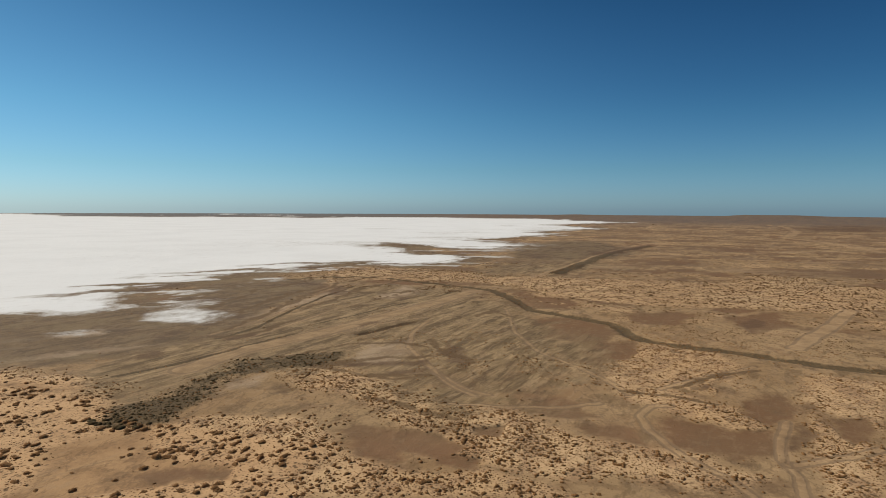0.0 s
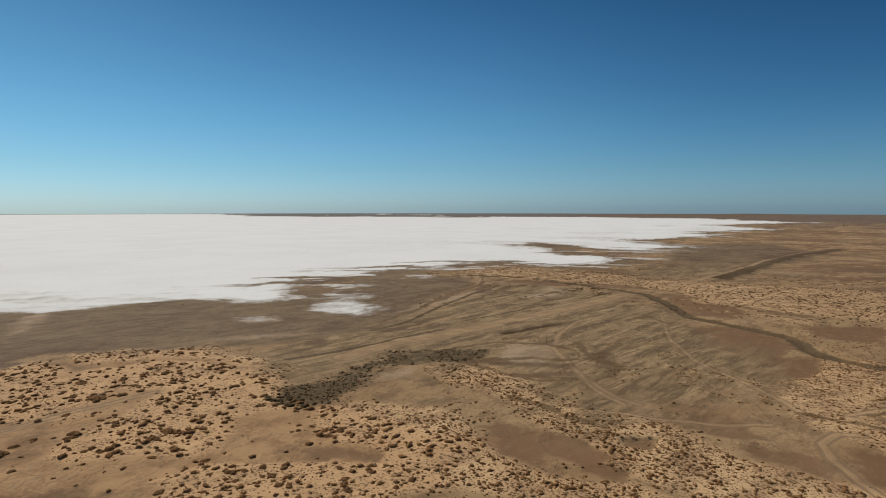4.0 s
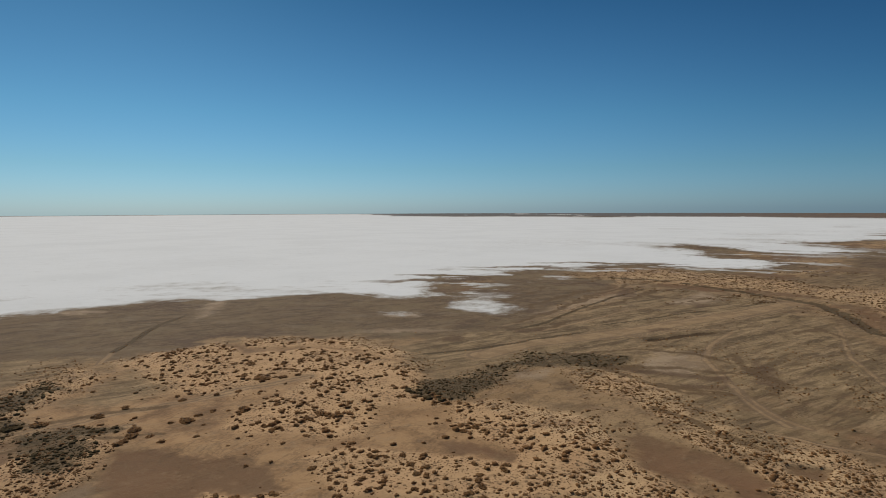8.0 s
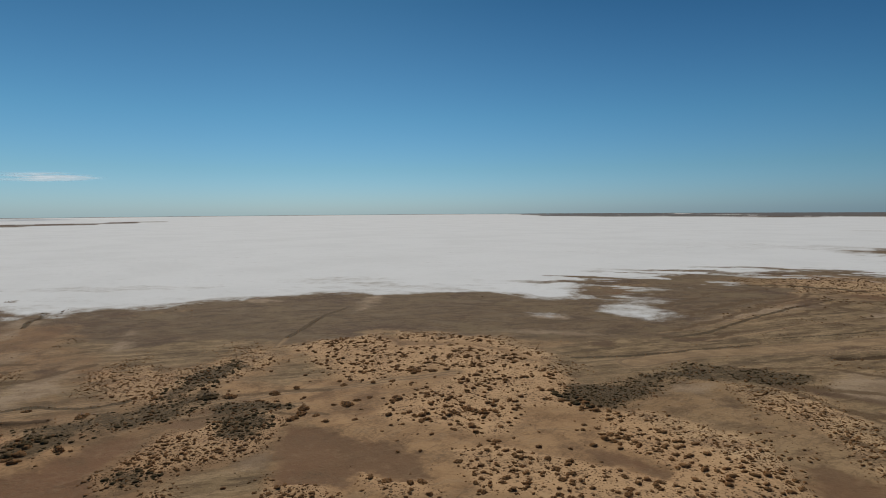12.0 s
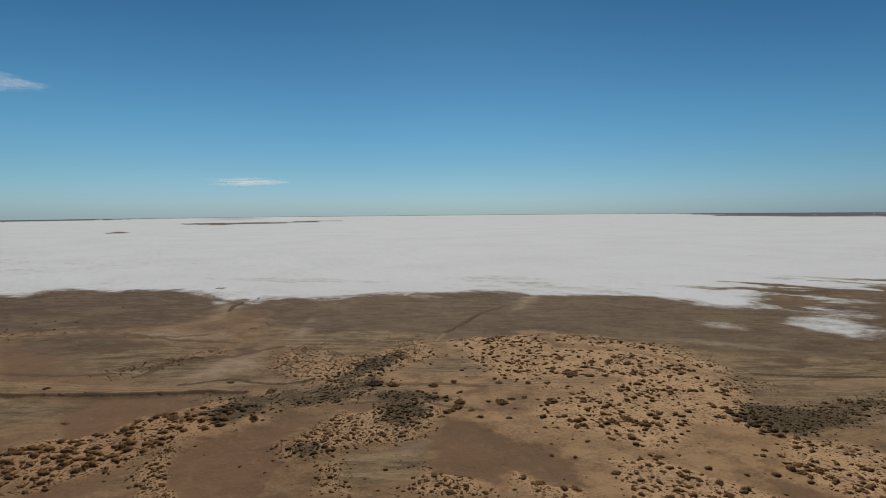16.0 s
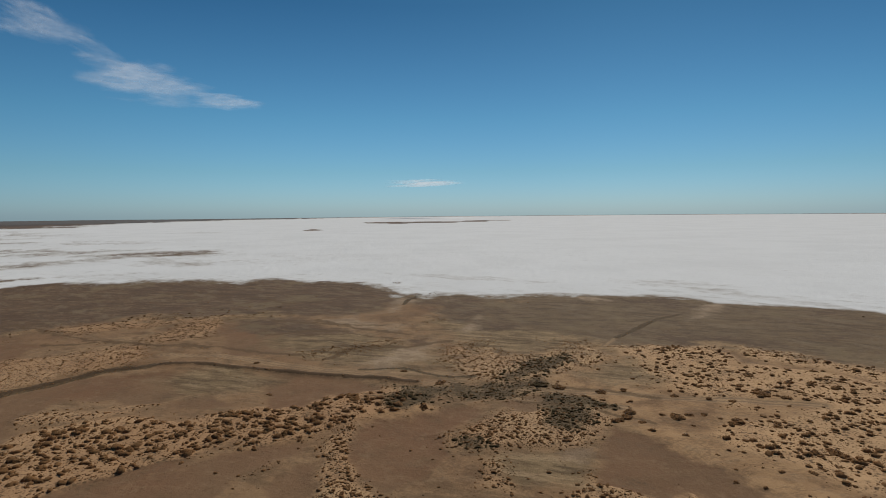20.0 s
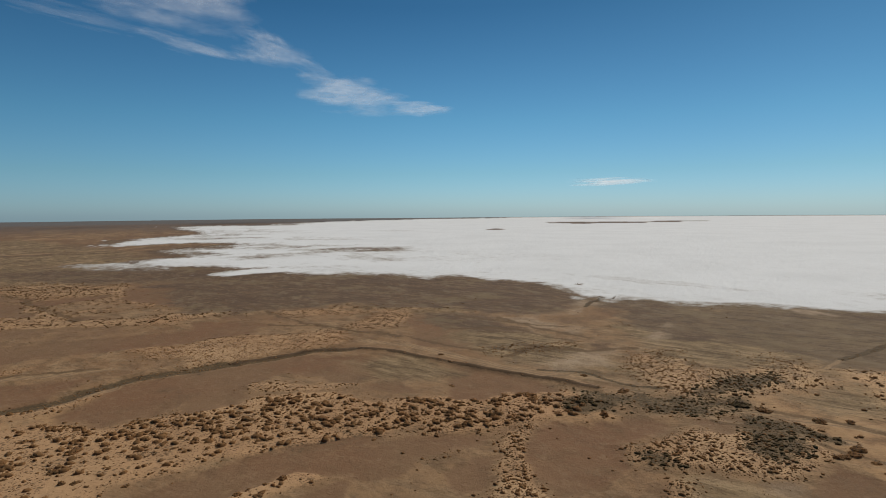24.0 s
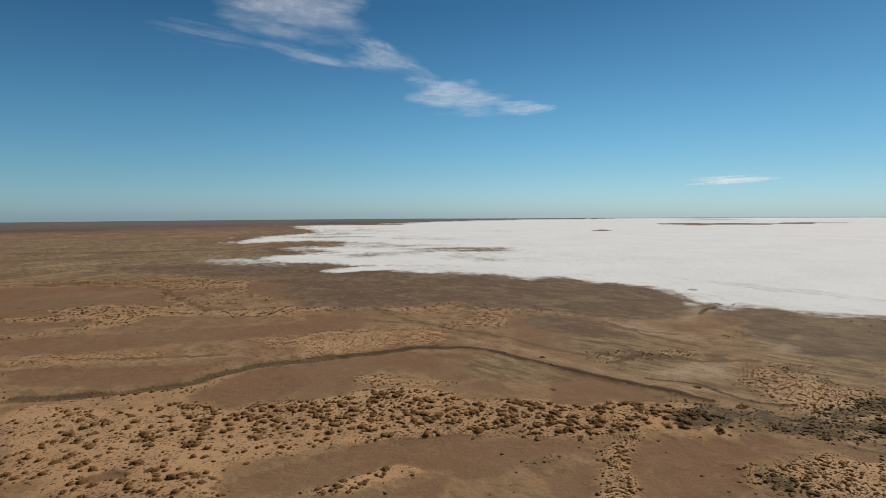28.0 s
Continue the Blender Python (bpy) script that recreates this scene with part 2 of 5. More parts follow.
area("olive", (-85.8, 25.4), (-84.7, 30.7), (-82.5, 37.7), (-79.8, 41.5), (-71.7, 36.3), (-73.0, 31.4), (-74.2, 26.7))
area("olive", (-122, 59.3), (-135, 79.8), (-126, 81.8), (-111.8, 74.2), (-111.5, 62.8))
area("mud", (-331, -32.5), (-319, -10.3), (-306, 12.2), (-279, 24.1), (-251, 27.6), (-236, 27.8), (-224, 8.5), (-225, -7.8), (-234, -23.5))
area("mud", (-242, 50.1), (-235, 71.7), (-229, 105.9), (-215, 141), (-197, 166), (-160, 132), (-141, 109.1), (-148, 92.0), (-149, 84.1), (-165, 76.0), (-173, 63.8), (-175, 47.7), (-200, 41.2))
area("pale", (-215, -6.1), (-213, 8.0), (-215, 21.6), (-222, 31.8), (-248, 42.3), (-257, 30.5), (-224, 24.6), (-221, 8.3), (-220, -4.6))
area("pale", (-162, 21.4), (-167, 34.2), (-144, 27.9), (-141, 16.1), (-150, 11.0))
area("pale", (-179, 41.8), (-208, 56.8), (-181, 53.1), (-172, 45.2))
area("dark", (-170, 25.4), (-170, 30.8), (-162, 30.1), (-162, 25.7))
area("field", (-218, -94.6), (-227, -77.9), (-242, -60.2), (-249, -38.1), (-252, -13.8), (-237, -13.0), (-237, -36.4), (-224, -47.3), (-213, -65.4), (-209, -83.1))
area("field", (-190, -56.6), (-208, -52.0), (-237, -50.0), (-242, -39.4), (-221, -34.0), (-191, -38.8), (-186, -46.6))
area("field", (-160, -98.0), (-171, -92.7), (-173, -75.5), (-179, -61.7), (-170, -52.4), (-158, -54.7), (-155, -67.7), (-141, -74.5), (-130, -80.1))
area("field", (-199, -30.7), (-206, -11.4), (-196, -14.8), (-189, -25.5))
area("dune", (-98.8, -61.5), (-106.2, -56.6), (-114.3, -55.7), (-117.7, -47.7), (-119.5, -38.4), (-113.0, -28.9), (-118.0, -18.7), (-117.9, -11.7), (-113.6, -6.7), (-109.4, -6.5), (-102.7, -10.3), (-101.4, -18.2), (-97.1, -22.2), (-95.5, -26.5), (-88.0, -31.2), (-87.4, -39.1), (-85.0, -45.7), (-84.1, -52.7))
area("field", (-83.1, -31.1), (-87.6, -28.6), (-95.2, -24.5), (-88.9, -24.7), (-83.9, -27.4))
area("field", (-76.3, -1.7), (-85.3, -1.3), (-93.7, -0.9), (-100.6, 3.2), (-90.7, 3.8), (-80.8, 3.3), (-77.0, 6.0), (-75.5, 3.1))
area("field", (-134, -57.7), (-134, -46.7), (-131, -45.5), (-131, -55.1))
area("field", (-122, -63.0), (-124, -54.6), (-122, -39.3), (-118.5, -46.9), (-118.7, -57.8))
area("field", (-125, -44.8), (-126, -34.5), (-122, -42.6))
area("field", (-87.7, -16.8), (-91.4, -14.7), (-95.7, -5.8), (-90.6, -9.2), (-86.4, -14.8))
area("field", (-163, -9.2), (-167, 4.1), (-172, 22.7), (-163, 21.5), (-160, 7.2), (-154, -2.6))
area("clay", (-130, -80.1), (-136, -72.1), (-146, -64.1), (-152, -54.2), (-144, -39.3), (-131, -42.0), (-130, -57.2), (-124, -63.4), (-115.8, -55.4), (-107.6, -57.4), (-102.5, -63.7))
area("clay", (-126, -34.5), (-129, -25.2), (-122, -19.2), (-119.9, -30.6))
area("clay", (-193, -117.8), (-194, -101.7), (-191, -83.0), (-174, -91.3), (-163, -99.9))
area("clay", (-82.9, -44.7), (-85.8, -34.4), (-92.9, -24.0), (-96.0, -15.4), (-99.4, -6.0), (-97.5, -1.9), (-92.2, -5.6), (-87.3, -14.1), (-80.6, -17.1), (-79.2, -20.7))
area("clay", (-82.9, -10.2), (-91.6, -1.8), (-78.3, -2.5), (-77.2, -8.0))
area("clay", (-99.1, 4.2), (-100.4, 13.1), (-95.4, 19.2), (-86.2, 18.3), (-79.5, 11.7), (-76.9, 6.4), (-88.5, 4.1))
area("olive", (-145, -42.2), (-153, -26.9), (-137, -9.3), (-132, -18.1), (-130, -33.0))
area("mud", (-269, -177), (-315, -191), (-347, -180), (-346, -118.0), (-346, -52.6), (-325, -17.5), (-305, 14.2), (-271, 23.7), (-229, 24.8), (-219, 10.0), (-223, -12.3), (-246, -23.2), (-259, -49.6), (-230, -78.7), (-221, -96.1), (-214, -111.9), (-212, -129), (-238, -157))
area("mud", (-221, -34.0), (-223, -12.3), (-187, 8.5), (-186, -10.4), (-198, -26.7))
area("pale", (-223, -12.3), (-213, 9.7), (-193, 25.7), (-180, 23.8), (-192, 8.7), (-209, -3.2))
area("pale", (-147, 6.6), (-154, 20.4), (-135, 17.8), (-139, 9.0))
area("dark", (-293, -113.4), (-298, -90.7), (-292, -91.7), (-286, -108.2))
area("field", (-147, -219), (-160, -193), (-175, -181), (-184, -148), (-190, -126), (-205, -119.1), (-214, -113.2), (-218, -127), (-200, -138), (-189, -180), (-188, -210), (-166, -215), (-155, -231))
area("field", (-171, -197), (-188, -210), (-199, -197), (-182, -177), (-160, -171), (-143, -178))
area("field", (-244, -362), (-274, -305), (-279, -223), (-275, -182), (-272, -144), (-254, -168), (-261, -209), (-253, -241), (-242, -313))
area("field", (-238, -231), (-217, -196), (-193, -163), (-191, -171), (-215, -205))
area("field", (-152, -111.4), (-161, -93.9), (-169, -81.3), (-185, -57.4), (-168, -52.1), (-158, -75.8), (-144, -84.0), (-143, -99.2))
area("field", (-108.7, -163), (-117.8, -153), (-127, -132), (-131, -126), (-122, -127), (-112.1, -140), (-105.4, -158))
area("dune", (-77.4, -116.8), (-85.5, -118.6), (-86.2, -97.6), (-93.6, -90.3), (-94.0, -76.3), (-100.3, -66.9), (-108.6, -58.0), (-108.6, -44.4), (-114.9, -35.7), (-105.1, -26.1), (-100.5, -31.3), (-92.7, -38.0), (-86.3, -46.2), (-79.9, -51.4), (-72.2, -58.9), (-63.3, -53.7), (-56.9, -75.5), (-60.0, -84.0), (-57.2, -87.2))
area("dune", (-68.8, -41.6), (-75.2, -38.5), (-80.8, -33.2), (-85.8, -31.1), (-87.0, -27.1), (-83.9, -26.2), (-76.3, -31.4), (-70.4, -36.1), (-68.0, -40.2))
area("field", (-94.6, -106.9), (-101.4, -97.7), (-111.7, -93.7), (-116.6, -94.3), (-111.7, -90.3), (-99.8, -93.0), (-93.8, -102.8))
area("clay", (-225, -333), (-243, -279), (-229, -225), (-207, -198), (-193, -222), (-171, -237), (-167, -249))
area("clay", (-126, -189), (-146, -164), (-164, -137), (-185, -98.1), (-178, -85.4), (-158, -104.9), (-138, -132), (-127, -147), (-120, -157), (-114.2, -171))
area("clay", (-99.2, -90.9), (-107.2, -89.9), (-117.4, -91.4), (-133, -77.5), (-147, -60.0), (-151, -46.8), (-147, -26.9), (-133, -27.2), (-126, -39.2), (-132, -57.3), (-124, -59.7), (-114.5, -67.0), (-101.2, -70.3), (-96.9, -78.6), (-95.8, -86.4))
area("clay", (-102.6, -154), (-110.8, -134), (-123, -102.6), (-104.9, -101.0), (-96.0, -116.8), (-93.6, -141))
area("clay", (-63.7, -52.2), (-68.7, -54.1), (-74.8, -50.2), (-83.1, -44.5), (-90.3, -37.0), (-93.9, -29.2), (-96.6, -21.9), (-93.3, -22.1), (-90.3, -28.1), (-81.8, -33.6), (-73.1, -39.3), (-68.6, -42.4), (-66.4, -42.9))
area("clay", (-61.4, -79.0), (-67.1, -76.5), (-65.6, -71.4), (-61.5, -75.7))
area("clay", (-69.2, -33.7), (-81.0, -25.3), (-72.4, -22.6))
area("dark", (-442, -652), (-499, -554), (-577, -427), (-557, -413), (-476, -528), (-422, -622))
area("mud", (-337, -137), (-345, -77.8), (-324, -39.4), (-322, 4.5), (-274, 23.8), (-243, 25.5), (-224, 3.3), (-238, -19.4), (-231, -47.2), (-248, -76.6), (-260, -105.5), (-268, -142), (-280, -185), (-289, -215), (-308, -203))
area("isle", (-2290, 155), (-2316, 287), (-2357, 544), (-2434, 830), (-2276, 788), (-2009, 463), (-1909, 237), (-2060, 156))
area("isle", (-1367, -56.5), (-1397, -29.1), (-1377, 10.3), (-1328, 0.3), (-1302, -45.1))
area("isle", (-2073, 2694), (-1774, 3139), (-1109, 3424), (-390, 3553), (400, 3321), (488, 2956), (437, 2641), (-396, 2724), (-826, 2731), (-1459, 2710))
area("isle", (-2675, -1605), (-2485, -1279), (-2060, -768), (-2015, -1037), (-2143, -1287))
area("stain", (-607, -233), (-662, -175), (-666, -119.2), (-590, -111.4), (-569, -151), (-558, -189))
area("stain", (-491, -121), (-490, -92.7), (-457, -91.1), (-462, -109.5))
area("stain", (-767, -462), (-703, -388), (-659, -329), (-621, -343), (-651, -392))
area("stain", (-565, -341), (-568, -304), (-528, -292), (-523, -316))
area("isle", (-190, 279), (-165, 295), (-138, 298), (-162, 287))
area("isle", (-138, 315), (-133, 327), (-96.3, 320), (-108.1, 314))
area("isle", (-121, 352), (-86.7, 348), (-88.2, 340), (-107.4, 345))
area("isle", (-181, 283), (-160, 292), (-131, 302), (-130, 298), (-157, 287))
area("isle", (-313, 37.5), (-317, 42.8), (-308, 40.5))
area("isle", (-186, 280), (-165, 295), (-146, 298), (-160, 286))
area("stain", (-615, -165), (-646, -118.4), (-624, -121), (-597, -154))
area("dark", (-27.3, 141), (-16.0, 143), (-4.4, 145), (-4.3, 141), (-15.4, 138), (-25.4, 137))
area("dark", (-13.8, 134), (-3.6, 138), (-3.5, 134), (-12.2, 130))
area("dark", (-30.2, 190), (-22.5, 198), (-20.3, 193), (-27.5, 184))
area("dark", (-69.9, 169), (-61.7, 180), (-58.3, 173), (-65.4, 163))
area("dark", (-58.6, 289), (-45.1, 280), (-43.5, 256), (-54.5, 261))
area("dark", (-25.8, 254), (-13.8, 252), (-17.0, 239))
area("clay", (7.3, 130), (17.7, 138), (16.9, 121), (10.6, 119.2))
area("clay", (18.9, 136), (22.9, 128), (20.0, 111.0), (17.6, 117.0))
area("pale", (-108.9, 147), (-95.9, 159), (-83.6, 160), (-91.0, 151), (-103.5, 142))
area("pale", (-122, 170), (-117.2, 176), (-110.4, 183), (-105.4, 175), (-114.5, 167))
area("dark", (-86.3, 148), (-80.2, 154), (-75.1, 147), (-80.7, 143))
area("pale", (-23.9, 162), (-11.0, 169), (-6.9, 155), (-11.9, 138), (-24.2, 143))
area("pale", (-33.5, 244), (-18.9, 291), (-3.7, 271), (-21.0, 245))
area("pale", (-74.3, 204), (-65.9, 243), (-46.9, 279), (-39.8, 270), (-57.4, 229), (-66.6, 194))
area("clay", (74.6, 102.1), (83.3, 105.1), (79.8, 96.9), (70.3, 92.1))
area("dark", (61.6, 96.7), (69.0, 103.5), (69.8, 96.8), (60.1, 89.7), (58.5, 90.8))
area("dark", (1.3, 169), (7.6, 156), (5.4, 139), (0.2, 144))
area("clay", (13.1, 144), (18.6, 153), (20.2, 136), (15.5, 121), (13.1, 129))
area("clay", (19.3, 117.3), (26.6, 117.4), (30.7, 105.9), (23.4, 102.9), (17.7, 107.2))
area("clay", (5.0, 98.6), (12.3, 100.0), (9.7, 94.9), (5.3, 94.8))
area("dark", (-36.6, 120), (-32.8, 116.5), (-33.5, 113.7))
area("dark", (56.7, 122), (73.9, 135), (74.3, 133), (57.1, 119.7))
area("clay", (-85.4, 44.7), (-87.9, 50.5), (-81.7, 54.8), (-69.7, 56.6), (-62.5, 55.2), (-67.5, 50.3), (-69.5, 43.5), (-72.2, 38.5))
area("clay", (-106.5, 34.7), (-112.4, 40.9), (-109.6, 50.1), (-103.8, 53.4), (-102.0, 46.6), (-102.7, 38.3))
area("pale", (-83.5, 35.1), (-84.0, 43.0), (-77.7, 40.6), (-78.1, 35.3))
area("bare_dune", (-122, 50.8), (-148, 93.7), (-115.6, 134), (-79.7, 122), (-63.1, 101.3), (-37.3, 96.9), (-18.5, 89.9), (-22.8, 79.4), (-64.0, 39.9), (-77.0, 52.7), (-101.3, 55.8))
area("pale", (-211, 157), (-198, 167), (-187, 152), (-177, 135), (-173, 125), (-193, 142))
area("pale", (-238, 109.7), (-233, 124), (-222, 126), (-225, 111.4))
area("olive", (-709, -1044), (-861, -815), (-578, -420), (-374, -198), (-313, -182), (-296, -281), (-281, -416))
area("bare_dune", (-87.5, -132), (-90.3, -115.0), (-102.5, -93.9), (-93.2, -85.5), (-59.2, -67.7), (-54.6, -83.3))
area("scrub", (-119.3, 12.4), (-121, 17.4), (-118.0, 25.6), (-116.5, 34.9), (-120, 40.3), (-114.1, 37.2), (-113.4, 28.1), (-110.7, 20.5), (-111.0, 14.3), (-111.1, 11.4))
area("scrub", (-92.8, 21.2), (-91.8, 27.1), (-87.6, 27.4), (-88.1, 22.9))
area("bare_dune", (-117.9, -11.7), (-125, -4.8), (-121, 5.3), (-116.0, 15.2), (-107.8, 22.9), (-101.7, 13.3), (-104.6, 4.5), (-109.4, -6.5))
area("red_soil", (-3.5, 135), (10.6, 143), (25.9, 147), (19.0, 104.9), (10.7, 107.1), (2.7, 113.4))
area("red_soil", (-18.5, 91.1), (-5.6, 99.4), (6.0, 91.8), (2.4, 85.9), (-8.4, 85.8))
area("red_soil", (-46.8, 83.4), (-32.3, 86.0), (-30.4, 81.0), (-43.0, 76.5))
area("red_soil", (28.8, 102.9), (42.4, 101.7), (40.2, 91.7), (28.7, 91.6))
area("clay", (-224, -38.7), (-199, -15.6), (-169, 0.7), (-161, -11.8), (-164, -28.8))
area("clay", (-282, -210), (-290, -176), (-252, -134), (-228, -151), (-240, -182))
area("field", (-139, 119.1), (-126, 128), (-107.6, 133), (-84.1, 129), (-70.5, 125), (-71.7, 115.1), (-96.1, 124), (-114.0, 120), (-127, 110.9))
area("field", (-147, 83.1), (-145, 97.8), (-139, 112.4), (-122, 102.8), (-121, 91.1), (-130, 80.5))
area("field", (-139, 84.2), (-119.5, 101.6), (-101.6, 97.3), (-94.8, 80.3), (-109.6, 74.7), (-125, 77.3))
area("field", (-75.0, 51.7), (-65.3, 52.8), (-53.4, 52.9), (-57.6, 48.4), (-68.0, 48.7))
area("scrub", (-120, 30.0), (-118.9, 35.6), (-120.0, 43.4), (-123, 48.9), (-117.8, 48.8), (-113.0, 39.8), (-111.0, 32.2), (-113.0, 28.1))
area("veins", (40.1, 144), (59.6, 171), (76.1, 157), (76.6, 140), (63.7, 117.9), (51.3, 117.8), (41.4, 117.6))
area("red_soil", (7.1, 144), (28.7, 156), (36.2, 125), (23.8, 104.3), (11.3, 110.3))
area("stain", (-492, -285), (-519, -248), (-508, -206), (-487, -233))
area("stain", (-633, -318), (-700, -235), (-679, -198), (-618, -265))
area("stain", (-888, -608), (-981, -517), (-940, -403), (-856, -495))
# damp dark runnels and old wheel lines: width, course
STREAKS = []


def streak_line(width, *course):
    STREAKS.append((width, list(course)))


streak_line(2.2, (-67.7, 196), (-65.5, 250), (-55.8, 300), (-40.5, 324))
streak_line(1.8, (-71.7, 180), (-66.6, 217), (-61.9, 263), (-57.9, 286))
streak_line(2.0, (-72.6, 169), (-58.6, 180), (-52.7, 196))
streak_line(1.6, (-43.2, 215), (-29.6, 239), (-7.8, 287))
streak_line(1.6, (-44.4, 146), (-29.4, 161), (-12.9, 165), (-3.7, 161))
streak_line(2.4, (-31.9, 138), (-17.6, 147), (-3.3, 149))
streak_line(1.4, (-23.5, 130), (-11.8, 131), (-2.7, 132))
streak_line(2.6, (-82.1, 191), (-77.5, 224), (-71.8, 265), (-62.8, 287))
streak_line(3.0, (-95.1, 210), (-89.5, 273), (-75.1, 318))
streak_line(2.2, (-55.2, 219), (-39.1, 281), (-17.8, 318))
streak_line(2.5, (-50.8, 270), (-25.1, 261), (-6.6, 277))
streak_line(1.6, (-31.9, 138), (-19.4, 131), (-11.0, 128), (-3.1, 131))
streak_line(2.0, (-4.0, 169), (2.7, 152), (7.8, 144), (5.3, 136))
streak_line(2.4, (12.1, 206), (19.5, 218), (24.9, 207))
streak_line(2.0, (-15.9, 115.0), (-7.2, 110.0), (1.9, 102.6))
streak_line(1.4, (40.2, 121), (48.8, 117.7), (56.1, 112.6))
streak_line(1.4, (52.9, 122), (66.4, 131), (78.1, 137))
streak_line(2.4, (-215, -21.8), (-204, -0.0), (-195, 19.5))
streak_line(2.0, (-153, -0.5), (-164, 8.3), (-161, 22.6), (-165, 36.9))
streak_line(2.2, (-190, -19.5), (-192, -7.0), (-187, 6.8))
streak_line(1.2, (-109.3, 38.6), (-102.5, 49.6), (-92.0, 60.1))
streak_line(1.6, (-121, 42.8), (-111.2, 58.1), (-104.9, 68.6))
streak_line(2.5, (-299, -65.7), (-283, -37.7), (-252, -13.8))
streak_line(2.4, (-213, -3.2), (-191, 12.6), (-177, 26.5))
streak_line(1.6, (-186, -10.4), (-183, 8.3), (-172, 22.0))
streak_line(1.8, (-191, -86.7), (-187, -60.8), (-176, -30.8), (-160, -9.1))
streak_line(3.0, (-265, -278), (-239, -228), (-193, -163))
streak_line(3.0, (-244, -362), (-266, -297), (-279, -223))
streak_line(1.8, (-235, -125), (-212, -91.4), (-192, -71.4))
streak_line(1.4, (-113.1, -147), (-123, -128), (-131, -105.7))
# large shrubs that stand out: place and width
BIG_SHRUBS = []
BIG_SHRUBS += [
    (-117.4, 47.0, 4.32), (-115.0, 50.6, 3.44), (-109.7, 58.8, 2.98), (-110.0, 64.2, 2.17), (-93.2, 52.7, 2.24), (-94.9, 56.2, 3.82), (-97.7, 58.7, 2.36), (-93.1, 65.9, 3.15),
    (-93.5, 69.1, 1.60), (-92.5, 71.4, 1.61), (-86.9, 74.7, 3.16), (-112.5, 78.9, 1.40), (-97.7, 82.4, 2.18), (-99.4, 90.5, 2.74), (-96.5, 93.5, 1.83), (-109.8, 94.7, 1.96),
    (-112.2, 98.9, 2.02), (-104.7, 102.9, 1.98), (-100.7, 78.9, 1.75), (-76.1, 78.9, 1.14), (-72.3, 80.5, 2.63), (-72.7, 76.9, 2.21), (-72.3, 73.3, 1.08), (-67.8, 73.2, 1.05),
    (-82.7, 69.8, 1.13), (-80.0, 70.0, 1.33), (-84.5, 61.7, 1.46), (-76.7, 61.9, 0.83), (-72.9, 70.8, 1.07), (-62.7, 73.3, 1.02),
]
BIG_SHRUBS += [
    (-59.6, 69.2, 1.30), (-59.0, 66.9, 1.27), (-54.7, 68.4, 1.25), (-50.5, 70.9, 1.56), (-51.4, 67.8, 1.22), (-49.2, 62.8, 1.45), (-45.2, 62.4, 1.13), (-41.2, 63.3, 1.11),
    (-52.2, 63.8, 1.19), (-54.5, 62.2, 1.20), (-46.4, 65.2, 1.17), (-46.3, 68.2, 1.19), (-65.6, 79.2, 1.08),
]
BIG_SHRUBS += [
    (-112.4, 98.2, 2.52), (-104.8, 102.6, 1.98), (-99.5, 90.3, 2.28), (-97.0, 93.9, 1.84), (-93.6, 101.1, 1.40), (-89.9, 96.4, 1.08), (-88.9, 75.9, 1.61), (-93.0, 65.9, 3.15),
    (-83.6, 82.6, 1.62), (-90.1, 86.0, 1.02), (-73.8, 74.2, 1.46), (-72.8, 76.7, 2.21), (-72.8, 80.4, 2.64), (-68.3, 73.3, 1.05), (-63.5, 72.7, 1.36), (-59.4, 68.5, 0.97),
    (-68.1, 76.8, 1.08), (-76.5, 112.5, 1.39), (-49.3, 89.8, 1.43), (-50.8, 87.5, 1.42), (-44.9, 86.7, 1.38), (-42.7, 88.6, 1.38), (-41.4, 87.2, 1.02), (-45.0, 89.4, 1.05),
    (-51.3, 72.7, 0.95), (-49.8, 67.8, 1.21), (-46.7, 65.3, 0.88), (-49.3, 62.5, 0.87), (-46.8, 70.2, 0.91), (-44.4, 69.5, 1.19),
]
BIG_SHRUBS += [
    (-43.4, 71.0, 0.90),
]
BIG_SHRUBS += [
    (-112.6, 98.9, 2.53), (-110.9, 92.8, 1.96), (-104.8, 103.4, 1.99), (-99.2, 99.6, 1.43), (-96.5, 93.9, 2.75), (-99.8, 91.5, 3.68), (-106.3, 91.4, 1.42), (-94.4, 96.9, 2.30),
    (-92.5, 91.0, 1.33), (-84.3, 87.6, 1.67), (-86.0, 80.6, 1.62), (-84.1, 80.1, 2.00), (-88.1, 75.2, 2.80), (-90.2, 73.2, 1.20), (-83.4, 70.1, 1.13), (-92.3, 83.0, 1.27),
    (-80.0, 69.9, 1.48), (-75.9, 79.1, 1.52), (-72.8, 77.0, 1.85), (-72.6, 75.0, 1.46), (-72.1, 73.2, 1.80), (-74.3, 71.0, 2.16), (-76.9, 70.5, 1.46), (-97.0, 57.9, 2.73),
    (-93.7, 54.0, 2.25), (-94.3, 66.3, 2.39), (-95.0, 63.8, 1.58), (-94.0, 68.6, 1.20), (-92.8, 71.9, 1.62), (-92.3, 58.0, 1.89),
]
BIG_SHRUBS += [
    (-104.3, 73.2, 2.18), (-110.7, 64.6, 1.75), (-110.3, 59.1, 2.57), (-88.5, 66.2, 1.15), (-84.6, 61.5, 1.46), (-118.1, 47.9, 2.18), (-116.0, 51.4, 2.17), (-67.4, 70.8, 1.72),
    (-68.3, 58.3, 1.28),
]
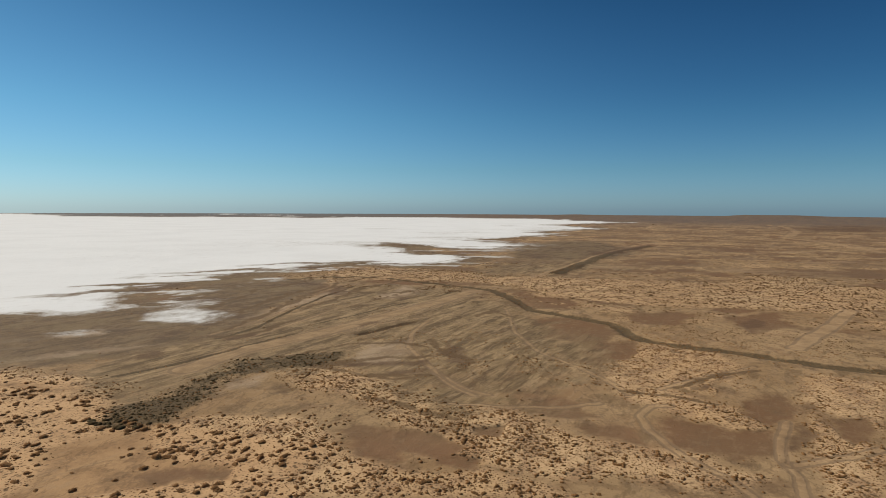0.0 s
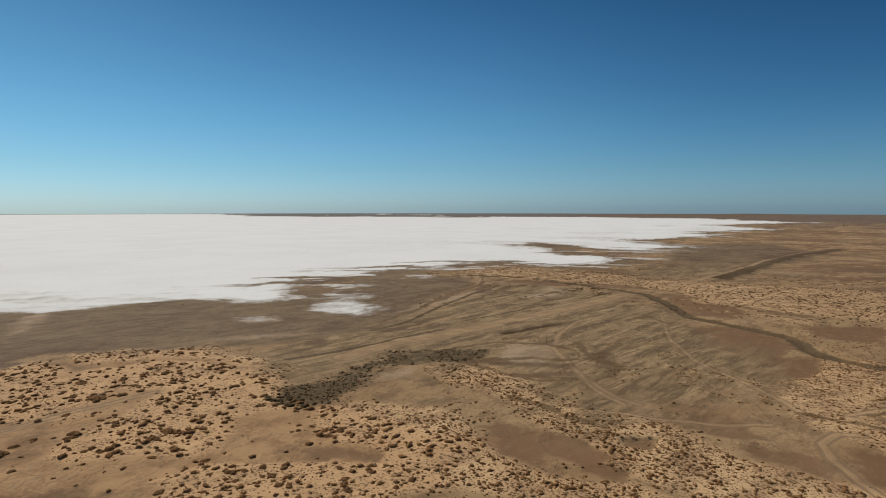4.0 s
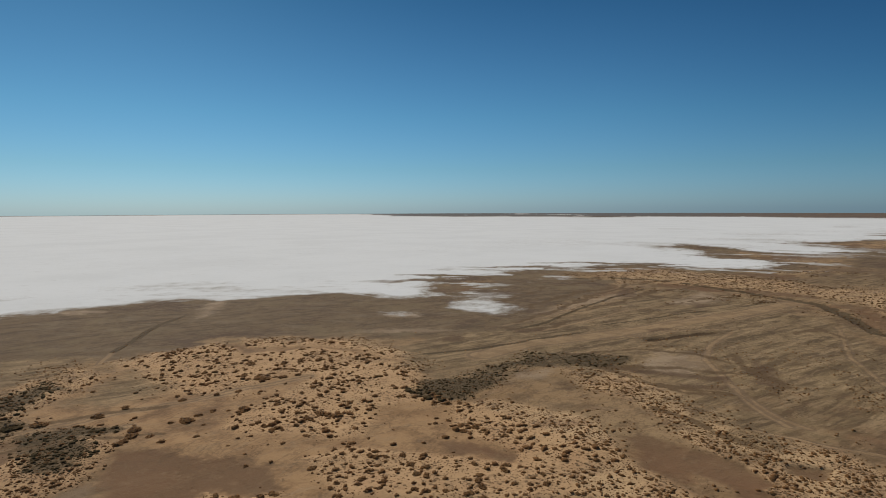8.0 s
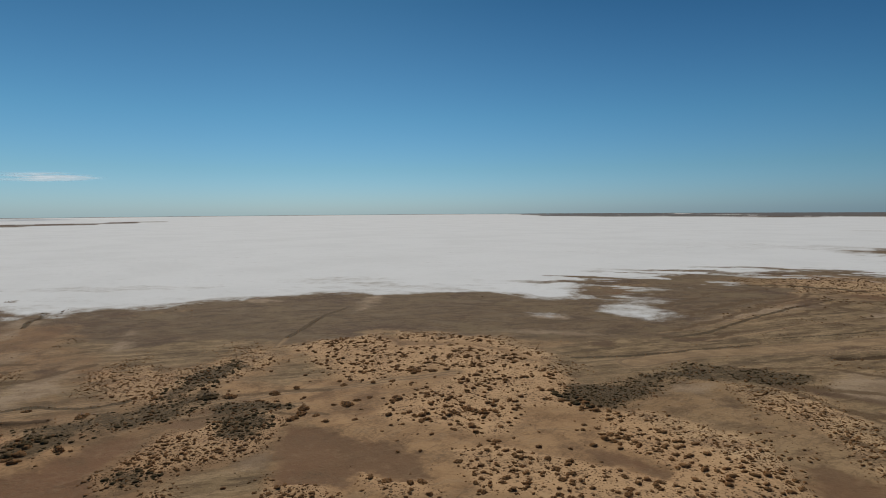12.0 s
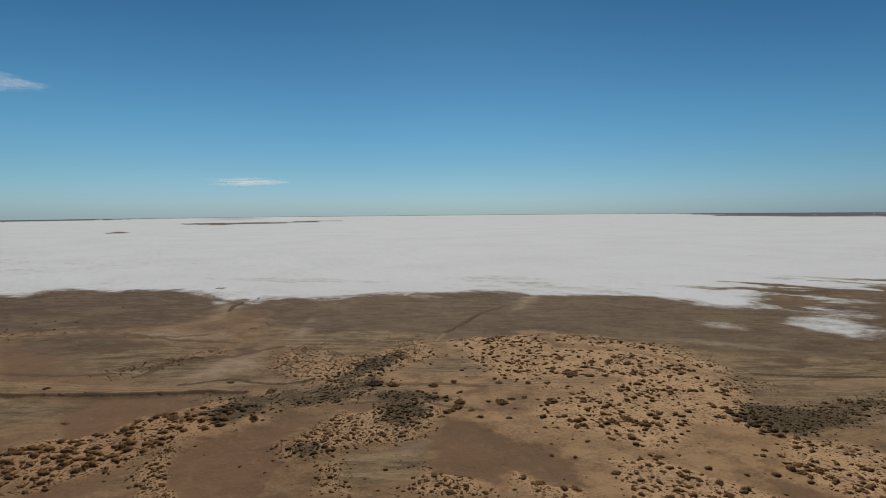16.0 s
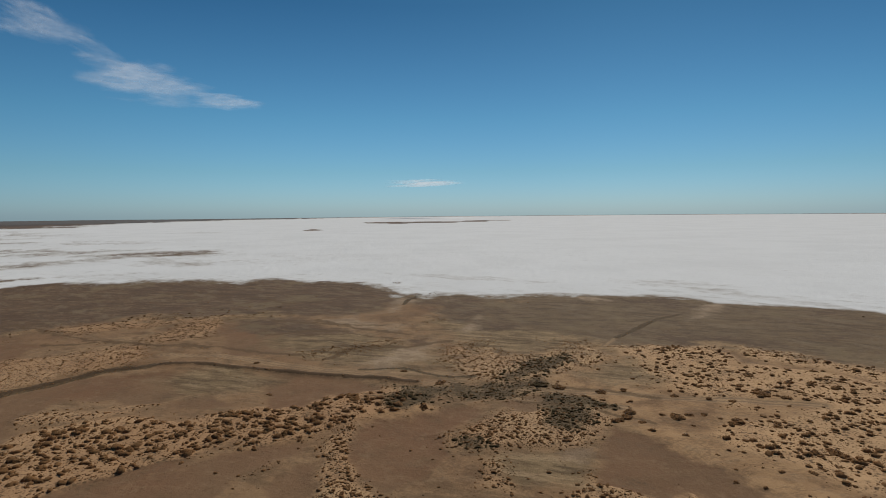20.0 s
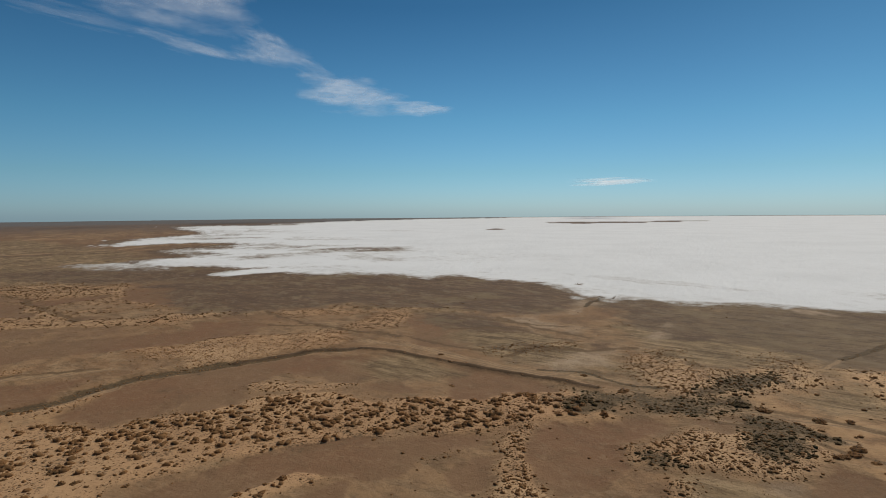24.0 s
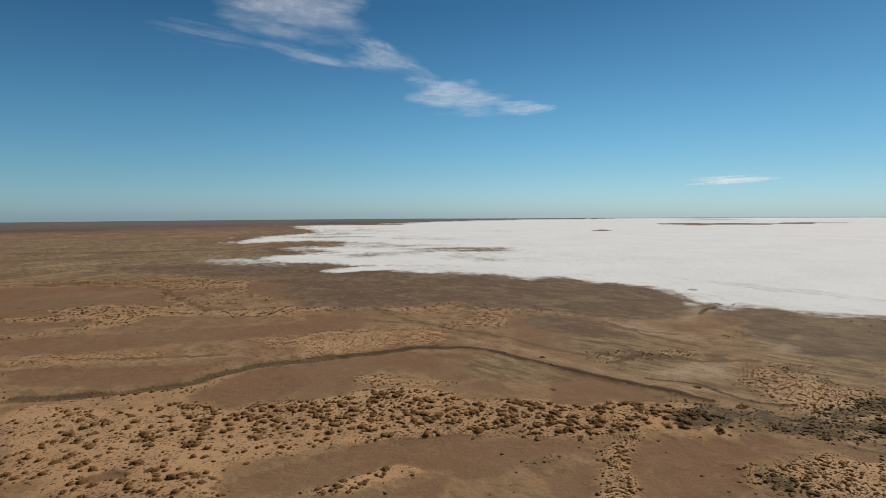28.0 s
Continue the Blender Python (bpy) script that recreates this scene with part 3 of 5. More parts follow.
BIG_SHRUBS += [
    (-68.5, -72.9, 2.81), (-60.8, -73.1, 2.02), (-65.9, -66.7, 1.66), (-66.7, -68.7, 1.69), (-63.3, -70.4, 2.01), (-61.6, -65.1, 1.60), (-71.2, -87.0, 1.94), (-76.3, -90.6, 2.04),
    (-62.3, -80.1, 1.07), (-76.3, -70.3, 2.54), (-83.9, -72.9, 3.08), (-84.7, -68.0, 2.26), (-86.5, -85.0, 2.08), (-80.4, -87.8, 1.64), (-85.0, -91.1, 1.71), (-68.8, -81.5, 1.48),
    (-58.1, -75.7, 1.69), (-59.0, -74.9, 1.35), (-66.0, -93.4, 1.18), (-59.9, -89.6, 1.87), (-59.1, -84.3, 0.86), (-73.5, -56.1, 1.31), (-77.7, -34.0, 1.22), (-75.9, -35.6, 1.21),
    (-75.5, -33.4, 1.20), (-73.6, -35.2, 1.18), (-73.8, -37.4, 0.90), (-96.8, -54.2, 1.54), (-100.3, -49.6, 1.94), (-72.7, -65.8, 2.07),
]
BIG_SHRUBS += [
    (-73.3, -63.9, 2.06), (-66.3, -58.7, 1.58), (-67.9, -57.8, 1.59), (-65.3, -60.1, 1.27), (-66.5, -63.4, 0.98), (-90.1, -43.8, 1.41), (-86.5, -56.9, 1.09), (-92.4, -50.9, 1.10),
    (-64.2, -53.3, 1.21), (-63.6, -55.7, 0.91), (-69.9, -36.4, 0.86),
]
BIG_SHRUBS += [
    (-107.1, -30.2, 1.16), (-101.3, -28.0, 1.47), (-108.9, -23.3, 0.93), (-99.7, -16.0, 1.42), (-103.3, -11.5, 1.81), (-116.1, -24.0, 0.98), (-91.8, 1.9, 1.63), (-88.9, 2.2, 1.59),
    (-92.6, 0.7, 0.99), (-85.6, 2.4, 1.23), (-89.3, 0.0, 0.96), (-82.8, 4.0, 1.20), (-81.9, 2.6, 0.89), (-80.4, -0.5, 0.88), (-153.6, -18.9, 2.08), (-126.2, -12.7, 1.73),
    (-135.7, 18.6, 2.33), (-124.1, 25.6, 3.46), (-109.4, 19.0, 3.08), (-116.4, 25.1, 1.23), (-127.6, 36.1, 1.80), (-125.2, 39.0, 1.79),
]
BIG_SHRUBS += [
    (-78.5, 100.1, 1.74), (-73.0, 95.8, 0.99), (-69.6, 89.8, 1.18), (-51.8, 89.8, 1.45), (-51.5, 86.9, 1.06), (-44.1, 86.7, 1.71), (-43.2, 89.0, 1.74), (-46.2, 86.9, 1.04),
    (-31.3, 87.0, 1.31), (-77.0, 112.0, 1.38), (-68.2, 106.7, 1.30), (-56.1, 81.3, 0.83), (-31.8, 75.8, 1.19), (-36.9, 75.6, 1.82), (-34.9, 76.4, 1.21), (-41.9, 75.2, 1.24),
    (-16.6, 75.6, 1.14), (-12.0, 75.5, 1.12), (-7.4, 76.2, 0.84), (-3.9, 75.7, 0.84), (-29.1, 87.1, 0.98), (-25.8, 89.6, 0.79), (-23.1, 87.2, 0.96),
]
BIG_SHRUBS += [
    (5.0, 78.8, 0.69), (8.5, 76.9, 0.85), (11.5, 75.7, 1.13), (13.0, 75.8, 0.85), (22.1, 75.2, 1.15), (28.4, 80.2, 0.74), (34.6, 76.1, 0.72), (30.8, 79.1, 0.61),
]
# oval zones further out: centre, half length, half width, turn in degrees
FIELD = [
    (-29, 343, 60, 27, -12), (84, 274, 47, 26, 12), (172, 272, 52, 32, 5), (-184, -199, 40, 11, -78), (-273, -247, 55, 27, -87),
    (-261, -190, 32, 21, 78),
]
CLAY = [
    (44, 239, 19, 15, 35), (-289, -107, 60, 26, 36), (-210, -260, 52, 24, 89),
]
# the first oval paints the shadow wedge beside far_bank into the soil
DARK = [
    (184, 560, 93, 14, 55), (-248, -312, 42, 8, -78), (956, 1308, 360, 113, 47),
]
ISLE = [
    (-1996, 4517, 664, 110, 20), (-655, 2748, 231, 193, 39), (-1607, 3260, 545, 427, 28), (-1483, 2911, 451, 346, -19),
]
STAIN = [
    (-616, -166, 52, 36, -83), (-505, -119, 26, 17, -79), (-412, -138, 31, 12, -78), (-122, 1150, 47, 34, 11), (166, 1401, 51, 28, 76),
    (-1265, -666, 71, 40, 41), (-1293, -264, 57, 50, 53), (16, 968, 61, 35, 11), (-20, 805, 50, 33, 9), (-270, 185, 30, 11, 50),
    (-328, 80, 49, 10, 50), (-231, 189, 41, 9, 20),
]
MUD = [
    (128, 580, 131, 63, 72), (-365, -240, 131, 53, -81),
]
OLIVE = [
    (-18, 206, 67, 55, -78), (-46, 168, 37, 25, -63), (14, 170, 49, 26, 83), (-262, -21, 54, 43, -55), (-164, 5, 32, 15, 37),
    (-312, -91, 98, 56, -77), (-68, 150, 37, 22, 89), (-172, 55, 30, 21, 24), (81, 401, 57, 44, 43),
]
# tracks and gullies: width, course
TRACKS = {
    "main_track": (9, [(-64, 136), (-58, 153), (-46, 168), (-32, 188), (-14, 217), (4, 250), (19, 278)]),
    "far_bank_track": (5, [(36, 300), (62, 340), (93, 401), (140, 494), (201, 603), (271, 704)]),
    "hook_track": (2.2, [(47, 111), (43, 111), (39, 106), (38, 99), (39, 92), (40, 86), (43, 80), (44, 75)]),
    "pan_track": (2.4, [(66, 103), (59, 94), (55, 87), (54, 81), (51, 75)]),
    "pan_branch": (2.2, [(55, 85), (60, 86), (67, 88), (75, 91)]),
    "wide_track": (6, [(103, 159), (124, 180), (143, 199), (164, 220)]),
    "horizon_track": (14, [(954, 1652), (881, 1424), (672, 1048), (517, 842), (501, 736), (433, 539)]),
    "loop_track": (2, [(7, 117), (1, 127), (-5, 144), (-10, 161), (-10, 177), (-5, 198)]),
    "vein": (1.6, [(26, 225), (24, 178), (27, 155), (33, 142), (38, 131), (41, 118)]),
    "braid_a": (2, [(-74, 174), (-66, 192), (-65, 222), (-61, 264), (-49, 295)]),
    "braid_c": (1.8, [(-71, 180), (-64, 204), (-60, 241), (-52, 275)]),
    "rill_a": (1.6, [(-39, 169), (-26, 187), (-9, 210), (15, 263)]),
    "rill_b": (1.6, [(-33, 177), (-17, 195), (-5, 204)]),
    "rill_c": (1.8, [(-2, 136), (6, 121), (10, 118)]),
    "flow_a": (2, [(49, 122), (60, 128), (73, 135), (80, 140)]),
    "flow_b": (1.8, [(2, 111), (13, 110), (25, 111), (33, 113)]),
    "braid_b": (1.8, [(-61, 168), (-52, 191), (-42, 223), (-26, 248)]),
    "bank_track": (3.6, [(-170, -46), (-165, -30), (-153, -15), (-144, -3), (-137, 9), (-134, 21), (-131, 29)]),
    "pan_road": (3.5, [(-122, 17), (-116, 40), (-112, 51), (-108, 63), (-101, 78), (-91, 97)]),
    "lower_road": (2.5, [(-113, 36), (-107, 44), (-102, 54), (-100, 59)]),
    "left_track": (3, [(-103, -154), (-112, -142), (-123, -118), (-132, -103)]),
    "east_track": (3, [(-98, -110), (-105, -96), (-117, -91)]),
    "far_line": (12, [(-422, -622), (-484, -579), (-551, -505), (-619, -467)]),
    "fan_wash": (2.2, [(-148, 80), (-157, 89), (-167, 102), (-179, 117), (-187, 133)]),
}
GULLIES = {
    "scrub_gully": (4, [(-91, 312), (-69, 329), (-45, 327), (-20, 312), (5, 292), (25, 276), (31, 251), (36, 221), (49, 207), (60, 194), (62, 172), (70, 162), (83, 155), (99, 142), (112, 137)]),
    "bank": (1.9, [(-126, 20), (-130, 14), (-134, 6), (-139, -3), (-145, -13), (-151, -25), (-157, -35), (-159, -46), (-157, -57), (-150, -65), (-141, -73)]),
    "tuft_line": (1.3, [(-78, 129), (-73, 135), (-67, 143), (-61, 153), (-55, 164), (-47, 176)]),
    "braid_line": (1.5, [(-70, 168), (-62, 186), (-60, 216), (-54, 254), (-45, 284)]),
    "bend_line": (1.2, [(-44, 190), (-31, 210), (-15, 236)]),
    "road_tufts": (1.2, [(-140, 8), (-139, 19), (-130, 26), (-127, 34)]),
    "wash_tufts": (1.8, [(-157, 89), (-167, 102), (-179, 117), (-187, 133)]),
    "shore_tufts": (1.6, [(-237, 33), (-250, 37), (-254, 41), (-266, 45)]),
    "beach_tufts": (1.6, [(-254, 46), (-263, 50), (-270, 54)]),
    "islet_tufts": (1.8, [(-311, 38), (-317, 41), (-315, 44)]),
    "creek": (4, [(-159, -46), (-157, -57), (-149, -65), (-140, -74), (-131, -84), (-123, -92), (-115, -96), (-107, -98), (-99, -105), (-93, -114), (-87, -127)]),
    "ditch": (2, [(-26, 175), (-18, 186), (-10, 196)]),
    "far_bank": (8, [(71, 344), (111, 424), (161, 521), (234, 624)]),
}

# ---- arithmetic of the plan ----
def lattice(ix, iy, seed):
    h = (ix.astype(np.int64) * 374761393 + iy.astype(np.int64) * 668265263 + seed * 974634777) & 0xFFFFFFFF
    h = ((h ^ (h >> 13)) * 1274126177) & 0xFFFFFFFF
    h = ((h ^ (h >> 16)) * 2246822519) & 0xFFFFFFFF
    return ((h ^ (h >> 13)) & 0xFFFFFF) / float(0xFFFFFF)


def grain(x, y, size, seed):
    """Smooth noise from 0 to 1 with cells of that many metres."""
    u, v = x / size, y / size
    iu, iv = np.floor(u), np.floor(v)
    a, b = u - iu, v - iv
    a, b = a * a * (3 - 2 * a), b * b * (3 - 2 * b)
    n00, n10 = lattice(iu, iv, seed), lattice(iu + 1, iv, seed)
    n01, n11 = lattice(iu, iv + 1, seed), lattice(iu + 1, iv + 1, seed)
    return (n00 * (1 - a) + n10 * a) * (1 - b) + (n01 * (1 - a) + n11 * a) * b


def fractal(x, y, size, seed, octaves=4, fall=0.55):
    total, weight, amount = 0, 0, 1
    for k in range(octaves):
        total = total + amount * grain(x + 17.3 * k, y - 9.1 * k, size / 2.03 ** k, seed + k)
        weight += amount
        amount *= fall
    return total / weight


def step(a, b, v):
    s = np.clip((v - a) / (b - a), 0, 1)
    return s * s * (3 - 2 * s)


def line_distance(x, y, pts):
    """The distance to a course, and which side of it: positive on the left."""
    best, side = np.full(x.shape, 1e9), np.zeros(x.shape)
    for (ax, ay), (bx, by) in zip(pts, pts[1:]):
        dx, dy = bx - ax, by - ay
        k = np.clip(((x - ax) * dx + (y - ay) * dy) / (dx * dx + dy * dy + 1e-9), 0, 1)
        dist = np.hypot(x - ax - k * dx, y - ay - k * dy)
        cross = dx * (y - ay) - dy * (x - ax)
        side = np.where(dist < best, np.sign(cross), side)
        best = np.minimum(best, dist)
    return best, side


def inside(x, y, pts):
    odd = np.zeros(x.shape, bool)
    for (ax, ay), (bx, by) in zip(pts, pts[1:] + pts[:1]):
        if ay != by:
            odd ^= ((ay > y) != (by > y)) & (x < (bx - ax) * (y - ay) / (by - ay) + ax)
    return odd


def ovals(x, y, zones, rough=0.35, seed=5, soft=0.5):
    """How far inside any of the oval zones a place lies, 0 to 1, with a ragged rim."""
    total = np.zeros(x.shape)
    for k, (cx, cy, a, b, turn) in enumerate(zones):
        c, s = math.cos(radians(turn)), math.sin(radians(turn))
        m = (np.abs(x - cx) < 2 * a + 2) & (np.abs(y - cy) < 2 * a + 2)
        if not m.any():
            continue
        dx, dy = x[m] - cx, y[m] - cy
        q = np.hypot((dx * c + dy * s) / max(a, 1), (dy * c - dx * s) / max(b, 1))
        edge = rough * (0.45 if a > 150 else 1)
        size = max(3.0, 0.7 * min(a, b) + 0.1 * a)
        q = q + edge * 2.6 * (fractal(x[m], y[m], size * 1.6, seed + k, 6, 0.68) - 0.5)
        total[m] = np.maximum(total[m], step(1 + soft / 2, 1 - soft / 2, q))
    return total


SHORE = SHORE_EAST + SHORE_NORTH + SHORE_MIDDLE + SHORE_WEST + SHORE_FAR


def outlined(x, y, key, soft=1.0):
    """How far inside any of the outlined areas of a kind a place lies, 0 to 1."""
    total = np.zeros(x.shape)
    for outline in AREAS[key]:
        xs, ys = [p[0] for p in outline], [p[1] for p in outline]
        far = max(math.hypot(*p) for p in outline)
        edge = soft * (0.7 + 0.008 * far)
        m = (x > min(xs) - edge) & (x < max(xs) + edge) & (y > min(ys) - edge) & (y < max(ys) + edge)
        if not m.any():
            continue
        px, py = x[m], y[m]
        d, _ = line_distance(px, py, outline + outline[:1])
        d = np.where(inside(px, py, outline), d, -d)
        total[m] = np.maximum(total[m], step(-edge, edge, d + (1.0 if key == "scrub" else 0.0)))
    return total


def zones_at(x, y):
    """The shares of salt, mud, clay, track, scrub litter and so on, and the height, at places of the plan."""
    r = np.hypot(x, y)
    # every border wanders a little
    x0, y0 = x, y
    wander = np.clip(r / 110, 0.6, 3)
    x = x0 + wander * (3.4 * (fractal(x0, y0, 16, 13, 3, 0.6) - 0.5) + 1.8 * (fractal(x0, y0, 3.6, 14, 3, 0.6) - 0.5))
    y = y0 + wander * (3.4 * (fractal(x0, y0, 16, 23, 3, 0.6) - 0.5) + 1.8 * (fractal(x0, y0, 3.6, 24, 3, 0.6) - 0.5))
    wob = np.clip(0.03 * r, 0, 30)
    wx = x0 + wob * ((fractal(x0, y0, 60, 11, 5, 0.6) - 0.5) + 0.7 * (fractal(x0, y0, 12, 12, 3) - 0.5))
    wy = y0 + wob * ((fractal(x0, y0, 60, 21, 5, 0.6) - 0.5) + 0.7 * (fractal(x0, y0, 12, 22, 3) - 0.5))
    d, _ = line_distance(wx, wy, SHORE + SHORE[:1])
    d = np.where(inside(wx, wy, SHORE), d, -d)
    # wet streaks that run along the shore
    along = np.arctan2(-x, y) * 300
    fringe = fractal(d * 4.2, along, 46, 35, 5, 0.65) - 0.5
    d = d + np.clip(1 - np.abs(d) / 90, 0, 1) * np.clip(0.07 * r, 0, 34) * fringe
    fray = 2.2 + 0.015 * r
    salt = step(-fray * 0.8, fray * 1.9, d + fray * 3.0 * (fractal(x, y, 24, 31, 6, 0.7) - 0.5))
    # the crust is thin and damp along the shore
    salt = salt * (1 - 0.3 * step(0.16 * r, 0, d) * fractal(x, y, 40, 47, 5, 0.65))
    crumb = fractal(x, y, 7, 45, 4, 0.7)
    salt = np.maximum(salt, outlined(x, y, "salt_patch", 2.2) * (0.1 + 0.9 * crumb))
    salt = np.maximum(salt, outlined(x, y, "thin_salt", 2.4) * (0.05 + 0.5 * crumb))
    isle = np.maximum(ovals(x, y, ISLE, 0.45, 60, 0.8), outlined(x0, y0, "isle", 0.5))
    salt = salt * (1 - 0.95 * isle)
    wide = fractal(x, y, 130, 65, 5, 0.62)
    remote = step(380, 600, r)
    west = step(100, -100, y)
    salt = salt * (1 - (0.2 + 0.32 * west) * remote * step(0.52, 0.60, wide) * step(330, 60, d))
    salt = np.maximum(salt, (0.3 + 0.35 * west) * remote * step(0.42, 0.36, wide) * step(-60, -10, d))
    salt = salt * (1 - 0.3 * ovals(x, y, STAIN, 0.8, 68, 1.4)) * (1 - 0.6 * outlined(x, y, "stain", 2) * fractal(along, r * 3.0, 30, 77, 4, 0.6) * 1.6)
    pale = outlined(x, y, "pale", 2.5) * (0.35 + 0.9 * fractal(x, y, 12, 75, 4, 0.65))
    # thin wet streaks inside the shore
    ragged = 0.15 + 0.85 * step(200, 260, y)
    streak = fractal(along, r * 3.0, 52, 71, 5, 0.62)
    salt = salt * (1 - 0.8 * ragged * step(0.57, 0.66, streak) * step(50, 5, np.abs(d - 14)))
    wisp = fractal(along + 400, r * 3.0, 52, 73, 5, 0.62)
    salt = np.maximum(salt, 0.5 * ragged * step(0.57, 0.67, wisp) * step(30, 4, np.abs(d + 14)))
    mud = step(-34, -6, d + 36 * (fractal(x, y, 50, 81, 4) - 0.5)) * step(140, 190, r)
    mud = np.maximum(mud * 0.8, ovals(x, y, MUD, 0.4, 90, 0.8))
    mud = np.maximum(mud, outlined(x + 14 * (fractal(x0, y0, 45, 83, 5, 0.62) - 0.5), y + 14 * (fractal(x0, y0, 45, 87, 5, 0.62) - 0.5), "mud", 3))
    clay = np.maximum(ovals(x, y, CLAY, 0.42, 120, 0.6), outlined(x + 5 * (fractal(x0, y0, 6, 131, 4, 0.65) - 0.5), y + 5 * (fractal(x0, y0, 6, 141, 4, 0.65) - 0.5), "clay", 2.0))
    # flow pattern of pans and sandy rises over the whole plain; redder and barer towards the south-west
    bx, by = x + 30 * (fractal(x, y, 60, 183, 3) - 0.5), y + 30 * (fractal(x, y, 60, 186, 3) - 0.5)
    pans = fractal(bx * 0.9 - by * 0.44, (by * 0.9 + bx * 0.44) * 1.7, 42, 180, 6, 0.66)
    pans = pans + 0.06 * step(60, -60, y)
    outer = step(190, 270, r)
    clay = np.maximum(clay, step(0.49, 0.60, pans) * (0.35 + 0.5 * outer))
    scrub = outlined(x, y, "scrub", 2.2) * (0.7 + 0.3 * step(0.38, 0.55, fractal(x, y, 11, 205, 4, 0.65)))
    dune = outlined(x, y, "dune", 1.8)
    bare_dune = outlined(x, y, "bare_dune", 2)
    sown = outlined(x, y, "field", 2.0)
    field = np.maximum(np.maximum(ovals(x, y, FIELD, 0.8, 230, 1.3), sown), dune)
    field = np.maximum(field, (0.25 + 0.6 * outer) * step(0.47, 0.39, pans) * step(0.42, 0.52, fractal(x, y, 18, 195, 4, 0.6)))
    ridge = np.abs(fractal(bx, by, 17, 196, 5, 0.6) - 0.5)
    field = np.maximum(field, 0.85 * outlined(x, y, "veins", 3) * step(0.05, 0.015, ridge))
    field = field * (1 - 0.85 * outlined(x, y, "clay", 0.7)) * (1 - 0.8 * step(0.4, 0.9, mud) * (1 - sown))
    dune = np.maximum(dune, bare_dune)
    clay = clay * (1 - 0.9 * step(0.3, 0.8, field)) * (1 - scrub) * (1 - 0.7 * pale)
    olive = np.maximum(ovals(x, y, OLIVE, 0.7, 360, 1.4), outlined(x, y, "olive", 4))
    dark = np.maximum(ovals(x, y, DARK, 0.8, 290, 1.5), outlined(x, y, "dark", 1.2))
    track, rut = np.zeros(x.shape), np.zeros(x.shape)
    which = np.full(x.shape, -1)
    for k, (width, course) in enumerate(TRACKS.values()):
        q, _ = line_distance(x0 * 0.75 + x * 0.25, y0 * 0.75 + y * 0.25, course)
        t = step(width * 0.8, width * 0.3, q) * min(1, 0.25 + width / 4)
        which = np.where((t > 0.5) & (t >= track), k, which)
        track = np.maximum(track, t)
        rut = np.maximum(rut, step(0.45, 0.2, np.abs(q - 0.85)) if width < 6 else step(0.8, 0.3, np.abs(q - width * 0.42)))
    runnel = np.zeros(x.shape)
    for width, course in STREAKS:
        q, _ = line_distance(x, y, course)
        runnel = np.maximum(runnel, step(width * 1.1, width * 0.2, q))
    gully, lift, bank_shade = np.zeros(x.shape), np.zeros(x.shape), np.zeros(x.shape)
    for name, (width, course) in GULLIES.items():
        q, side = line_distance(x0 * 0.7 + x * 0.3, y0 * 0.7 + y * 0.3, course)
        g = step(width, width * 0.3, q)
        # mask for the bank's painted shade; the ditch is included
        if name in ("bank", "ditch"):
            bank_shade = np.maximum(bank_shade, g)
        else:
            gully = np.maximum(gully, g * (0.9 if name == "creek" else 1))
        high = {"bank": 0.6, "far_bank": 1.2}.get(name, 0.0 if "tufts" in name or "line" in name else -0.7)
        lift = lift + high * step(width * 1.2, 0, q)
    bare = np.clip(1 - salt, 0, 1) * (1 - 0.8 * clay) * (1 - mud * 0.8)
    mound = 0.9 * (fractal(x, y, 22, 310, 4) - 0.5) * bare + 0.25 * (fractal(x, y, 3.5, 320, 3) - 0.5) * bare
    height = mound + 0.2 * field * bare + lift - 0.25 * clay - 0.05 * rut * (r < 260)
    # low rises at the rim of the plain
    turn = np.degrees(np.arctan2(-x, y))
    rim = step(3600, 4700, r)
    height = height + rim * 11 * step(0.35, 1.0, grain(turn, turn * 0 + 3, 3.2, 330)) * step(-10, -16, turn)
    height = height + rim * 4 * step(100, 112, turn)
    return dict(salt=salt, mud=mud, clay=clay, track=track, rut=rut, scrub=scrub, field=field, dark=dark, pale=pale, dune=dune, olive=olive, bank_shade=bank_shade, runnel=runnel, out=step(200, 520, r), red=np.maximum(step(85, 15, y) * step(50, 90, r), outlined(x, y, "red_soil", 4)),
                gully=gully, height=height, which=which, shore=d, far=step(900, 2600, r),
                # grey: share of the haze tone painted on the farthest land
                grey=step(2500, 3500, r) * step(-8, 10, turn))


# ---- materials ----
def material(name):
    m = bpy.data.materials.new(name)
    m.use_nodes = True
    return m, m.node_tree, m.node_tree.nodes["Principled BSDF"]


